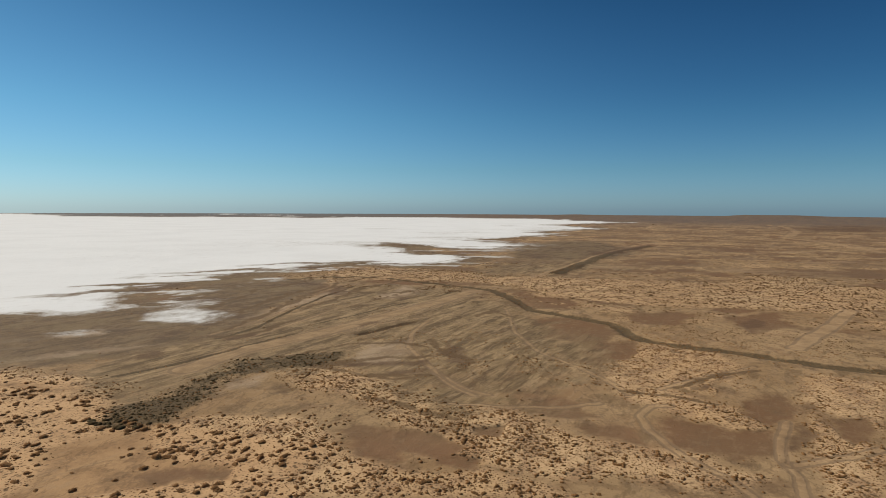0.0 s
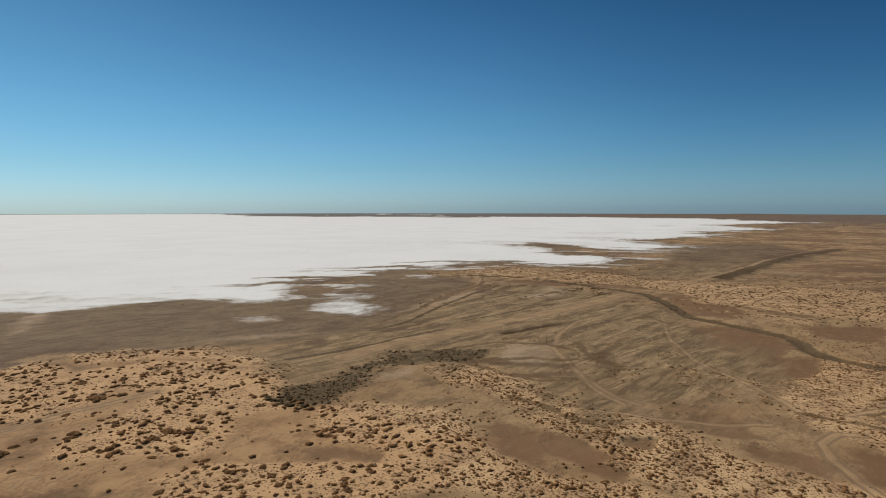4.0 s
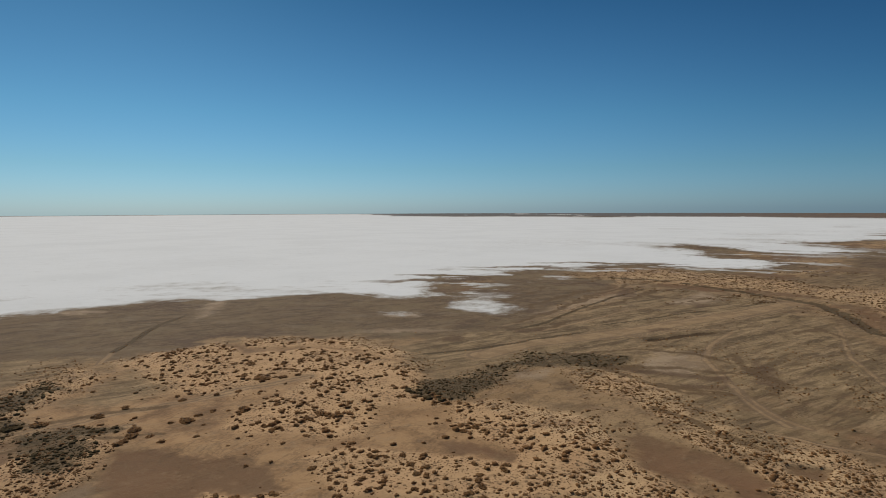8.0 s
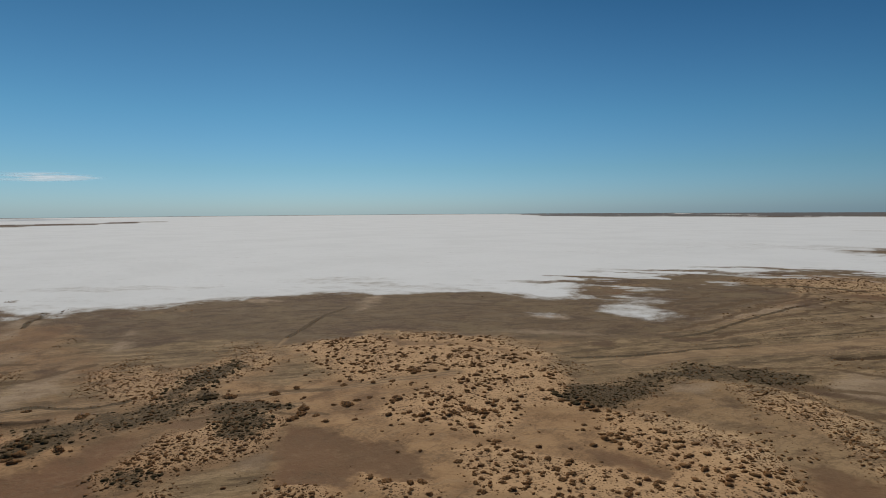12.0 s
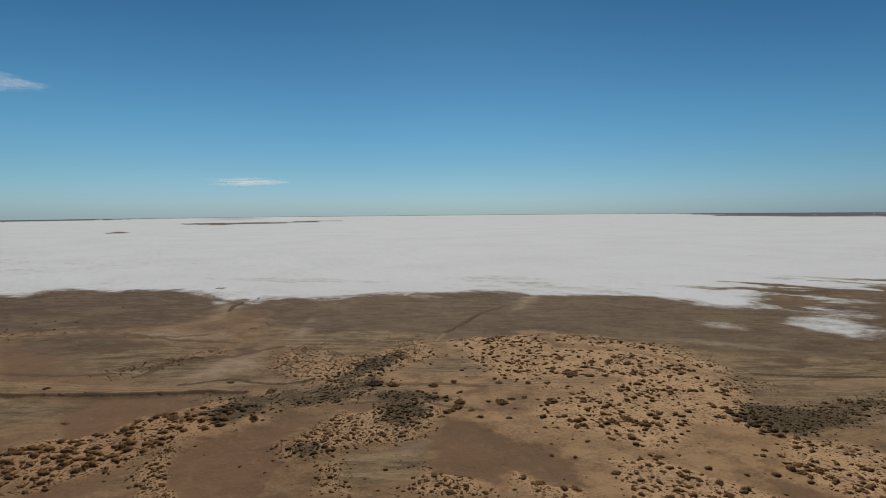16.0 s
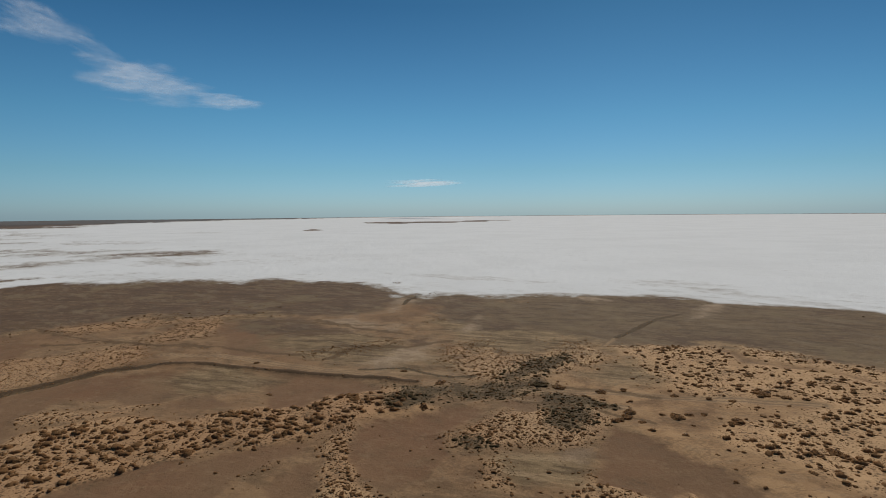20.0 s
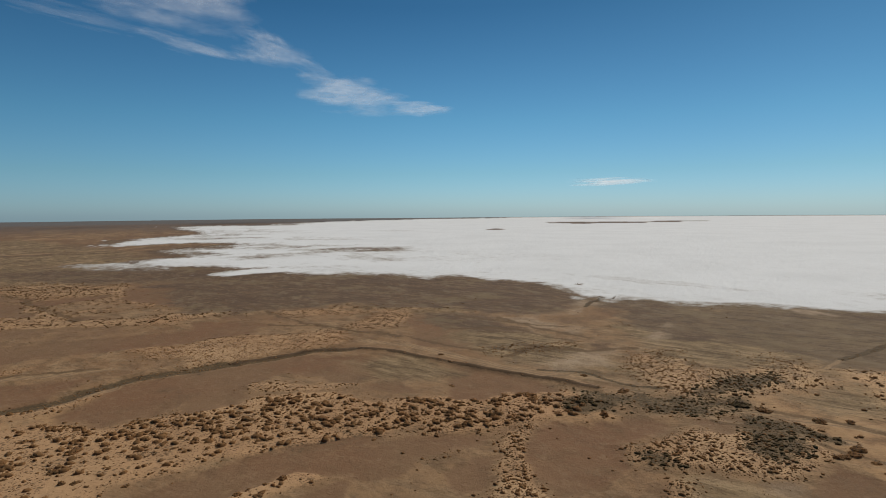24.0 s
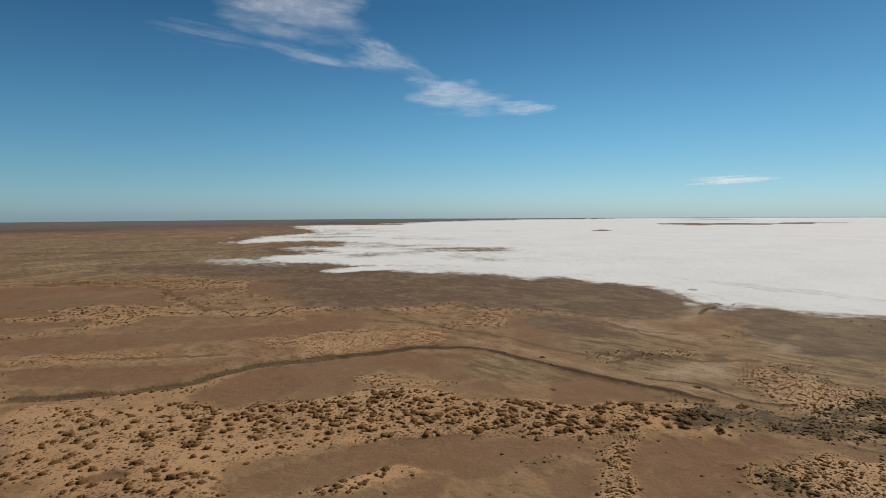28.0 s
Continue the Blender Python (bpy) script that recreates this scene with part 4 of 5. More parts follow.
class Nodes:
    """Shortcuts for wiring a material."""
    def __init__(self, tree):
        self.tree = tree
        self.where = tree.nodes.new("ShaderNodeNewGeometry").outputs["Position"]

    def put(self, socket, value):
        if isinstance(value, bpy.types.NodeSocket):
            self.tree.links.new(value, socket)
        else:
            socket.default_value = value

    def noise(self, scale, detail=4.0, rough=0.55, stretch=None, at=None):
        n = self.tree.nodes.new("ShaderNodeTexNoise")
        n.inputs["Scale"].default_value, n.inputs["Detail"].default_value, n.inputs["Roughness"].default_value = scale, detail, rough
        where = at or self.where
        if stretch:
            p = self.tree.nodes.new("ShaderNodeMapping")
            p.vector_type = "TEXTURE"
            p.inputs["Scale"].default_value, p.inputs["Rotation"].default_value = [1 / q for q in stretch[0]], (0, 0, radians(stretch[1]))
            self.tree.links.new(where, p.inputs["Vector"])
            where = p.outputs["Vector"]
        self.tree.links.new(where, n.inputs["Vector"])
        return n.outputs["Fac"]

    def cells(self, scale):
        n = self.tree.nodes.new("ShaderNodeTexVoronoi")
        n.inputs["Scale"].default_value = scale
        self.tree.links.new(self.where, n.inputs["Vector"])
        return n.outputs["Distance"]

    def attr(self, name):
        n = self.tree.nodes.new("ShaderNodeAttribute")
        n.attribute_name = name
        return n.outputs["Fac"]

    def math(self, op, a, b=0.0):
        n = self.tree.nodes.new("ShaderNodeMath")
        n.operation = op
        self.put(n.inputs[0], a)
        self.put(n.inputs[1], b)
        return n.outputs[0]

    def ramp(self, value, lo, hi, a=0.0, b=1.0):
        n = self.tree.nodes.new("ShaderNodeMapRange")
        n.interpolation_type = "SMOOTHSTEP"
        for socket, v in zip(n.inputs, (value, lo, hi, a, b)):
            self.put(socket, v)
        return n.outputs[0]

    def mix(self, f, a, b):
        n = self.tree.nodes.new("ShaderNodeMix")
        n.data_type = "RGBA"
        self.put(n.inputs[0], f)
        self.put(n.inputs[6], (*a, 1) if isinstance(a, tuple) else a)
        self.put(n.inputs[7], (*b, 1) if isinstance(b, tuple) else b)
        return n.outputs[2]

    def bump(self, height, strength, distance, shader):
        n = self.tree.nodes.new("ShaderNodeBump")
        n.inputs["Strength"].default_value, n.inputs["Distance"].default_value = strength, distance
        self.tree.links.new(height, n.inputs["Height"])
        self.tree.links.new(n.outputs["Normal"], shader.inputs["Normal"])


RILL_TURN = 62    # degrees: the old flow lines run north-east


def soil_material():
    m, tree, bsdf = material("desert soil")
    k = Nodes(tree)
    fine, mid, wide = k.noise(1.6, 5, 0.6), k.noise(0.16, 5, 0.6), k.noise(0.022, 5, 0.55)
    tiny = k.noise(7.0, 3, 0.6)
    # sand, from pale cream to orange
    sand = k.mix(k.ramp(wide, 0.35, 0.65), (0.53, 0.362, 0.20), (0.48, 0.312, 0.163))
    sand = k.mix(k.ramp(mid, 0.42, 0.66), sand, (0.36, 0.228, 0.125))
    sand = k.mix(k.ramp(fine, 0.52, 0.68, 0, 0.5), sand, (0.20, 0.12, 0.065))
    # clay pans, brown with a reddish or a grey cast
    clay = k.mix(k.ramp(wide, 0.38, 0.62), (0.18, 0.111, 0.06), (0.176, 0.098, 0.05))
    clay = k.mix(k.attr("red"), clay, k.mix(k.ramp(wide, 0.38, 0.62), (0.205, 0.124, 0.067), (0.198, 0.108, 0.057)))
    clay = k.mix(k.ramp(mid, 0.5, 0.7, 0, 0.5), clay, (0.16, 0.098, 0.05))
    clay = k.mix(k.ramp(k.noise(0.4, 6, 0.7), 0.52, 0.66, 0, 0.6), clay, (0.25, 0.158, 0.088))
    mud = k.mix(k.ramp(mid, 0.35, 0.65), (0.138, 0.095, 0.055), (0.176, 0.119, 0.066))
    mud = k.mix(k.math("MULTIPLY", k.attr("red"), 0.8), mud, k.mix(k.ramp(mid, 0.35, 0.65), (0.118, 0.074, 0.046), (0.14, 0.085, 0.05)))
    rill = k.noise(0.034, 7, 0.72, ((1, 6, 1), RILL_TURN))
    mud = k.mix(k.ramp(rill, 0.51, 0.58, 0, 0.42), mud, (0.082, 0.057, 0.034))
    mud = k.mix(k.ramp(rill, 0.45, 0.38, 0, 0.35), mud, (0.25, 0.182, 0.108))
    mud = k.mix(k.ramp(k.noise(0.05, 5, 0.6, ((1, 3, 1), 25)), 0.5, 0.68, 0, 0.7), mud, (0.20, 0.148, 0.092))
    dirt = k.mix(k.ramp(mid, 0.4, 0.65), (0.37, 0.25, 0.138), (0.29, 0.19, 0.104))
    salt = k.mix(k.ramp(k.noise(0.012, 6, 0.6), 0.4, 0.65, 0, 1), (0.72, 0.71, 0.68), (0.68, 0.67, 0.64))
    salt = k.mix(k.ramp(mid, 0.5, 0.75, 0, 0.35), salt, (0.64, 0.625, 0.59))
    flow = k.noise(0.045, 6, 0.65, ((1, 2.4, 1), 35))
    rough_edge = k.math("ADD", k.math("MULTIPLY", k.math("SUBTRACT", mid, 0.5), 1.0), k.math("MULTIPLY", k.math("SUBTRACT", fine, 0.5), 0.6))
    rough_edge = k.math("ADD", rough_edge, k.math("MULTIPLY", k.math("SUBTRACT", flow, 0.5), 0.9))

    def edge(name, lo=0.3, hi=0.7, rough=1.0):
        return k.ramp(k.math("ADD", k.attr(name), k.math("MULTIPLY", rough_edge, rough)), lo, hi)

    sand = k.mix(k.ramp(k.attr("dune"), 0.2, 0.8, 0, 0.6), sand, (0.52, 0.325, 0.168))
    plain = k.mix(k.ramp(wide, 0.38, 0.62), (0.325, 0.22, 0.117), (0.275, 0.175, 0.088))
    plain = k.mix(k.math("MULTIPLY", k.attr("red"), 0.55), plain, (0.215, 0.118, 0.06))
    plain = k.mix(k.ramp(flow, 0.45, 0.68, 0, 0.7), plain, (0.41, 0.272, 0.145))
    plain = k.mix(k.ramp(mid, 0.5, 0.64, 0, 0.75), plain, (0.19, 0.12, 0.063))
    plain = k.mix(k.ramp(k.noise(0.07, 6, 0.7, ((1, 2.6, 1), RILL_TURN)), 0.52, 0.6, 0, 0.65), plain, (0.16, 0.105, 0.056))
    plain = k.mix(k.ramp(k.attr("dune"), 0.1, 0.9, 0, 0.85), plain, k.mix(k.ramp(mid, 0.4, 0.62), (0.40, 0.247, 0.124), (0.29, 0.172, 0.085)))
    sand = k.mix(k.math("MULTIPLY", k.attr("red"), 0.65), sand, k.mix(k.ramp(wide, 0.4, 0.6), (0.375, 0.228, 0.12), (0.335, 0.19, 0.096)))
    sand = k.mix(k.math("MULTIPLY", k.attr("out"), 0.35), sand, plain)
    colour = k.mix(edge("field", 0.1, 0.75, 1.0), plain, sand)
    colour = k.mix(edge("clay", 0.15, 0.75, 0.9), colour, clay)
    soft = k.mix(k.ramp(mid, 0.35, 0.65), (0.275, 0.195, 0.105), (0.19, 0.133, 0.07))
    soft = k.mix(k.ramp(rill, 0.51, 0.57, 0, 0.9), soft, (0.105, 0.073, 0.04))
    soft = k.mix(k.ramp(rill, 0.46, 0.39, 0, 0.8), soft, (0.37, 0.265, 0.15))
    small_rill = k.noise(0.08, 6, 0.7, ((1, 6, 1), RILL_TURN - 6))
    soft = k.mix(k.ramp(small_rill, 0.52, 0.58, 0, 0.7), soft, (0.12, 0.082, 0.045))
    soft = k.mix(k.ramp(small_rill, 0.45, 0.39, 0, 0.6), soft, (0.36, 0.26, 0.15))
    colour = k.mix(k.math("MULTIPLY", edge("olive", 0.1, 0.9), 0.9), colour, soft)
    # braided pale and dark flow lines on bare ground
    bend = k.noise(0.03, 5, 0.6, ((1, 3.2, 1), RILL_TURN))
    braid = k.math("ABSOLUTE", k.math("SUBTRACT", bend, 0.5))
    bare = k.math("MULTIPLY", k.ramp(k.attr("field"), 0.5, 0.1), k.ramp(k.attr("clay"), 0.6, 0.2, 0.25, 1))
    colour = k.mix(k.math("MULTIPLY", k.ramp(braid, 0.022, 0.004, 0, 0.4), bare), colour, (0.33, 0.225, 0.13))
    thread = k.math("ABSOLUTE", k.math("SUBTRACT", k.noise(0.075, 5, 0.62, ((1, 2.2, 1), RILL_TURN + 25)), 0.47))
    colour = k.mix(k.math("MULTIPLY", k.ramp(thread, 0.025, 0.005, 0, 0.35), bare), colour, (0.12, 0.074, 0.042))
    # broad streaks of bare and littered soil across the outer plain
    streaks, strips = k.noise(0.013, 6, 0.68), k.noise(0.013, 6, 0.66, ((1, 3, 1), 10))
    colour = k.mix(k.math("MULTIPLY", k.ramp(streaks, 0.50, 0.57), k.math("MULTIPLY", k.attr("out"), 0.65)), colour, (0.15, 0.094, 0.055))
    colour = k.mix(k.math("MULTIPLY", k.ramp(strips, 0.54, 0.64), k.math("MULTIPLY", k.attr("out"), 0.55)), colour, (0.37, 0.255, 0.15))
    colour = k.mix(k.math("MULTIPLY", k.ramp(strips, 0.46, 0.37), k.math("MULTIPLY", k.attr("out"), 0.5)), colour, (0.13, 0.082, 0.048))
    # low tufts and litter too small to stand out singly
    specks = k.math("MULTIPLY", k.ramp(k.cells(1.15), 0.42, 0.27), k.ramp(mid, 0.42, 0.6))
    colour = k.mix(k.math("MULTIPLY", specks, k.ramp(k.attr("field"), 0.1, 0.6, 0.25, 0.85)), colour, (0.12, 0.078, 0.042))
    dots = k.math("MULTIPLY", k.ramp(k.cells(1.9), 0.34, 0.22), k.ramp(k.noise(0.09, 3, 0.6), 0.40, 0.52))
    colour = k.mix(k.math("MULTIPLY", dots, k.ramp(k.attr("field"), 0.15, 0.6, 0.05, 0.75)), colour, (0.13, 0.077, 0.04))
    grey = k.math("MULTIPLY", k.ramp(flow, 0.45, 0.7), k.ramp(fine, 0.35, 0.65))
    colour = k.mix(k.math("MULTIPLY", grey, 0.45), colour, (0.13, 0.088, 0.052))
    blotch = k.noise(0.03, 6, 0.68)
    mud = k.mix(k.ramp(blotch, 0.52, 0.62, 0, 0.75), mud, (0.105, 0.066, 0.041))
    mud = k.mix(k.ramp(blotch, 0.47, 0.38, 0, 0.65), mud, (0.20, 0.145, 0.08))
    mud = k.mix(k.ramp(braid, 0.016, 0.003, 0, 0.45), mud, (0.24, 0.168, 0.10))
    mud = k.mix(k.ramp(thread, 0.02, 0.004, 0, 0.4), mud, (0.09, 0.06, 0.036))
    colour = k.mix(edge("mud", 0.2, 0.8), colour, mud)
    # distance haze put into the soil colour: greyer from 900 m outwards
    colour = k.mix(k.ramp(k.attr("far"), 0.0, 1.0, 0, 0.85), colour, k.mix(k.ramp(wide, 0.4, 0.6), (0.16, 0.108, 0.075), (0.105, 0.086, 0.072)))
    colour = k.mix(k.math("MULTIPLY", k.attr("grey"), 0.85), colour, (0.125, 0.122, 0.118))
    colour = k.mix(k.math("MULTIPLY", edge("track", 0.25, 0.85, 1.0), 0.65), colour, dirt)
    colour = k.mix(k.math("MULTIPLY", edge("rut", 0.3, 0.8, 0.7), 0.6), colour, (0.17, 0.115, 0.07))
    colour = k.mix(k.math("MULTIPLY", edge("pale", 0.3, 0.9), 0.8), colour, k.mix(k.ramp(mid, 0.4, 0.65), (0.40, 0.30, 0.20), (0.27, 0.19, 0.12)))
    litter = k.mix(k.ramp(fine, 0.4, 0.6), (0.105, 0.072, 0.036), (0.066, 0.048, 0.026))
    colour = k.mix(k.math("MULTIPLY", edge("scrub", 0.3, 0.8), 0.86), colour, litter)
    colour = k.mix(k.math("MULTIPLY", edge("gully", 0.3, 0.85, 1.3), 0.85), colour, litter)
    colour = k.mix(k.math("MULTIPLY", edge("dark", 0.3, 1.0), 0.65), colour, (0.105, 0.062, 0.036))
    # shaded face of the bank painted in; the ditch shares the tone
    colour = k.mix(k.math("MULTIPLY", edge("bank_shade", 0.3, 0.8, 1.2), 0.85), colour, k.mix(fine, (0.1, 0.06, 0.03), (0.07, 0.044, 0.023)))
    colour = k.mix(k.math("MULTIPLY", edge("runnel", 0.25, 0.95, 1.4), 0.85), colour, k.mix(fine, (0.15, 0.094, 0.047), (0.11, 0.07, 0.036)))
    warm = tree.nodes.new("ShaderNodeMix")
    warm.data_type, warm.blend_type = "RGBA", "MULTIPLY"
    warm.inputs[0].default_value, warm.inputs[7].default_value = 1, (1.0, 0.965, 0.92, 1)
    tree.links.new(colour, warm.inputs[6])
    colour = warm.outputs[2]
    # damp grey crust, then clean salt
    crust = k.ramp(k.attr("salt"), 0.02, 0.2)
    colour = k.mix(k.math("MULTIPLY", crust, edge("salt", 0.05, 0.55, 0.8)), colour, k.mix(k.ramp(flow, 0.4, 0.65), (0.42, 0.385, 0.335), (0.52, 0.485, 0.435)))
    colour = k.mix(k.math("MULTIPLY", crust, edge("salt", 0.3, 0.95, 0.8)), colour, salt)
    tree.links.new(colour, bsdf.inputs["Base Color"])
    bsdf.inputs["Roughness"].default_value = 0.95
    bsdf.inputs["Specular IOR Level"].default_value = 0.15
    k.bump(k.math("ADD", k.math("ADD", fine, k.math("MULTIPLY", tiny, 0.4)), k.math("MULTIPLY", mid, 1.0)), 0.5, 0.28, bsdf)
    return m


def leaf_material(name, dry, green, dead):
    m, tree, bsdf = material(name)
    k = Nodes(tree)
    info = tree.nodes.new("ShaderNodeObjectInfo").outputs["Random"]
    island = tree.nodes.new("ShaderNodeNewGeometry").outputs["Random Per Island"]
    patch = k.noise(0.35, 2)
    c = k.mix(k.ramp(island, 0.2, 0.8), dry, green)
    c = k.mix(k.ramp(info, 0.3, 0.9, 0, 0.5), c, dead)
    c = k.mix(k.ramp(patch, 0.45, 0.65, 0, 0.6), c, dead)
    c = k.mix(k.ramp(k.noise(9, 2), 0.4, 0.7, 0, 0.5), c, dry)
    tree.links.new(c, bsdf.inputs["Base Color"])
    bsdf.inputs["Roughness"].default_value = 0.9
    bsdf.inputs["Specular IOR Level"].default_value = 0.1
    # thin leaves let some light through
    thin, mixer = tree.nodes.new("ShaderNodeBsdfTranslucent"), tree.nodes.new("ShaderNodeMixShader")
    tree.links.new(c, thin.inputs["Color"])
    mixer.inputs[0].default_value = 0.42
    tree.links.new(bsdf.outputs[0], mixer.inputs[1])
    tree.links.new(thin.outputs[0], mixer.inputs[2])
    tree.links.new(mixer.outputs[0], tree.nodes["Material Output"].inputs["Surface"])
    return m


def wood_material():
    m, tree, bsdf = material("grey twigs")
    k = Nodes(tree)
    tree.links.new(k.mix(k.noise(6, 3), (0.12, 0.085, 0.06), (0.22, 0.17, 0.13)), bsdf.inputs["Base Color"])
    bsdf.inputs["Roughness"].default_value = 0.95
    return m


def cloud_material():
    m, tree, bsdf = material("thin cloud")
    k = Nodes(tree)
    n = k.noise(0.006, 6, 0.62, ((1, 1, 1), 0))
    alpha = k.math("MULTIPLY", k.attr("veil"), k.ramp(n, 0.3, 0.7, 0.55, 1.0))
    tree.nodes.remove(bsdf)
    clear, white, mixer = tree.nodes.new("ShaderNodeBsdfTransparent"), tree.nodes.new("ShaderNodeBsdfTranslucent"), tree.nodes.new("ShaderNodeMixShader")
    white.inputs["Color"].default_value = (0.9, 0.9, 0.9, 1)
    tree.links.new(alpha, mixer.inputs[0])
    tree.links.new(clear.outputs[0], mixer.inputs[1])
    tree.links.new(white.outputs[0], mixer.inputs[2])
    tree.links.new(mixer.outputs[0], tree.nodes["Material Output"].inputs["Surface"])
    return m


SOIL = soil_material()
LEAF_BROWN = leaf_material("dry brown foliage", (0.30, 0.16, 0.067), (0.22, 0.122, 0.053), (0.34, 0.175, 0.07))
LEAF_OLIVE = leaf_material("grey green foliage", (0.13, 0.087, 0.039), (0.1, 0.075, 0.035), (0.15, 0.092, 0.041))
LEAF_DARK = leaf_material("dark brown tuft", (0.18, 0.098, 0.042), (0.135, 0.078, 0.035), (0.22, 0.114, 0.048))
TWIG = wood_material()
CLOUD = cloud_material()


def mesh_of(name, verts, faces, mat):
    me = bpy.data.meshes.new(name)
    me.from_pydata(verts, [], faces)
    me.materials.append(mat)
    return me


# ---- the ground: one sheet to the horizon, finest where it is seen from nearby ----
turns = np.concatenate([np.arange(-44, 150, 0.145), np.arange(150, 316, 3.0)])
rings = 1 / np.linspace(1 / 68, 1 / 4985, 420)
rings = np.concatenate([[0.02], np.arange(4, 67, 4), rings])
A, RR = np.meshgrid(np.radians(turns), rings)
GX, GY = (-RR * np.sin(A)).ravel(), (RR * np.cos(A)).ravel()
Z = zones_at(GX, GY)
nr, na = len(rings), len(turns)
i, j = np.meshgrid(np.arange(nr - 1), np.arange(na), indexing="ij")
j2 = (j + 1) % na
QUADS = np.stack([i * na + j, i * na + j2, (i + 1) * na + j2, (i + 1) * na + j], -1).reshape(-1, 4)
QUADS = QUADS[:, ::-1]
mean = {key: Z[key][QUADS].mean(1) for key in ("salt", "mud", "track")}
LAYERS = ("salt", "mud", "clay", "track", "rut", "scrub", "dark", "gully", "far", "pale", "dune", "olive", "field", "bank_shade", "runnel", "red", "out", "grey")


def sheet(name, pick, label, category):
    quads = QUADS[pick]
    used, back = np.unique(quads, return_inverse=True)
    back = back.reshape(-1, 4)
    me = bpy.data.meshes.new(name)
    me.vertices.add(len(used))
    me.vertices.foreach_set("co", np.stack([GX[used], GY[used], Z["height"][used]], -1).astype(np.float32).ravel())
    me.loops.add(back.size)
    me.loops.foreach_set("vertex_index", back.astype(np.int32).ravel())
    me.polygons.add(len(back))
    me.polygons.foreach_set("loop_start", np.arange(0, back.size, 4, dtype=np.int32))
    me.polygons.foreach_set("use_smooth", np.ones(len(back), bool))
    me.update(calc_edges=True)
    for key in LAYERS:
        a = me.attributes.new(key, "FLOAT", "POINT")
        a.data.foreach_set("value", Z[key][used].astype(np.float32))
    me.materials.append(SOIL)
    return tagged(new(name, me), label, category, kind="structure")


is_salt = mean["salt"] > 0.5
is_track = (mean["track"] > 0.5) & ~is_salt
is_mud = (mean["mud"] > 0.5) & ~is_salt & ~is_track
sheet("salt_lake", is_salt, "dry white salt lake crust stretching to the horizon", "salt lake")
sheet("mudflat", is_mud, "dark grey-brown mudflat along the salt shore", "mudflat")
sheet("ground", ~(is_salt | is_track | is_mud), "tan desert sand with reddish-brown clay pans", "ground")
face_track = Z["which"][QUADS].max(1)
for k, name in enumerate(TRACKS):
    pick = is_track & (face_track == k)
    if pick.any():
        sheet("dirt_track", pick, "pale sandy vehicle track across the scrubland", "dirt track")

# ---- shrubs ----
rng = np.random.default_rng(7)


def shrub_template(leaves, seed, rows=3, cols=7):
    """A low dome of small leaf sprays on a ragged core: vertices and triangles for a shrub one metre across."""
    g = np.random.default_rng(seed)
    verts, faces = [], []
    for a in range(rows):
        e = (0.02, 0.55, 1.05)[a]
        for b in range(cols):
            t = 2 * math.pi * (b + 0.5 * a) / cols
            q = 0.42 * (1 + 0.5 * (g.random() - 0.5))
            verts.append((q * math.cos(e) * math.cos(t), q * math.cos(e) * math.sin(t), 0.66 * q * math.sin(e) * (1 + 0.5 * (g.random() - 0.3)) - 0.02))
    verts.append((0.1 * g.random(), 0.1 * g.random(), 0.30))
    for a in range(rows - 1):
        for b in range(cols):
            c = (b + 1) % cols
            faces += [(a * cols + b, a * cols + c, (a + 1) * cols + b), (a * cols + c, (a + 1) * cols + c, (a + 1) * cols + b)]
    for b in range(cols):
        faces.append(((rows - 1) * cols + b, (rows - 1) * cols + (b + 1) % cols, rows * cols))
    for _ in range(leaves):
        t, e = 2 * math.pi * g.random(), math.asin(g.random() ** 0.8)
        q = 0.36 + 0.16 * g.random()
        p = np.array((q * math.cos(e) * math.cos(t), q * math.cos(e) * math.sin(t), 0.66 * q * math.sin(e) + 0.03))
        u, v = g.normal(size=3), g.normal(size=3)
        u, v = 0.10 * u / np.linalg.norm(u), 0.08 * v / np.linalg.norm(v)
        n = len(verts)
        verts += [tuple(p - u), tuple(p + u), tuple(p + v)]
        faces.append((n, n + 1, n + 2))
    return np.array(verts), np.array(faces)


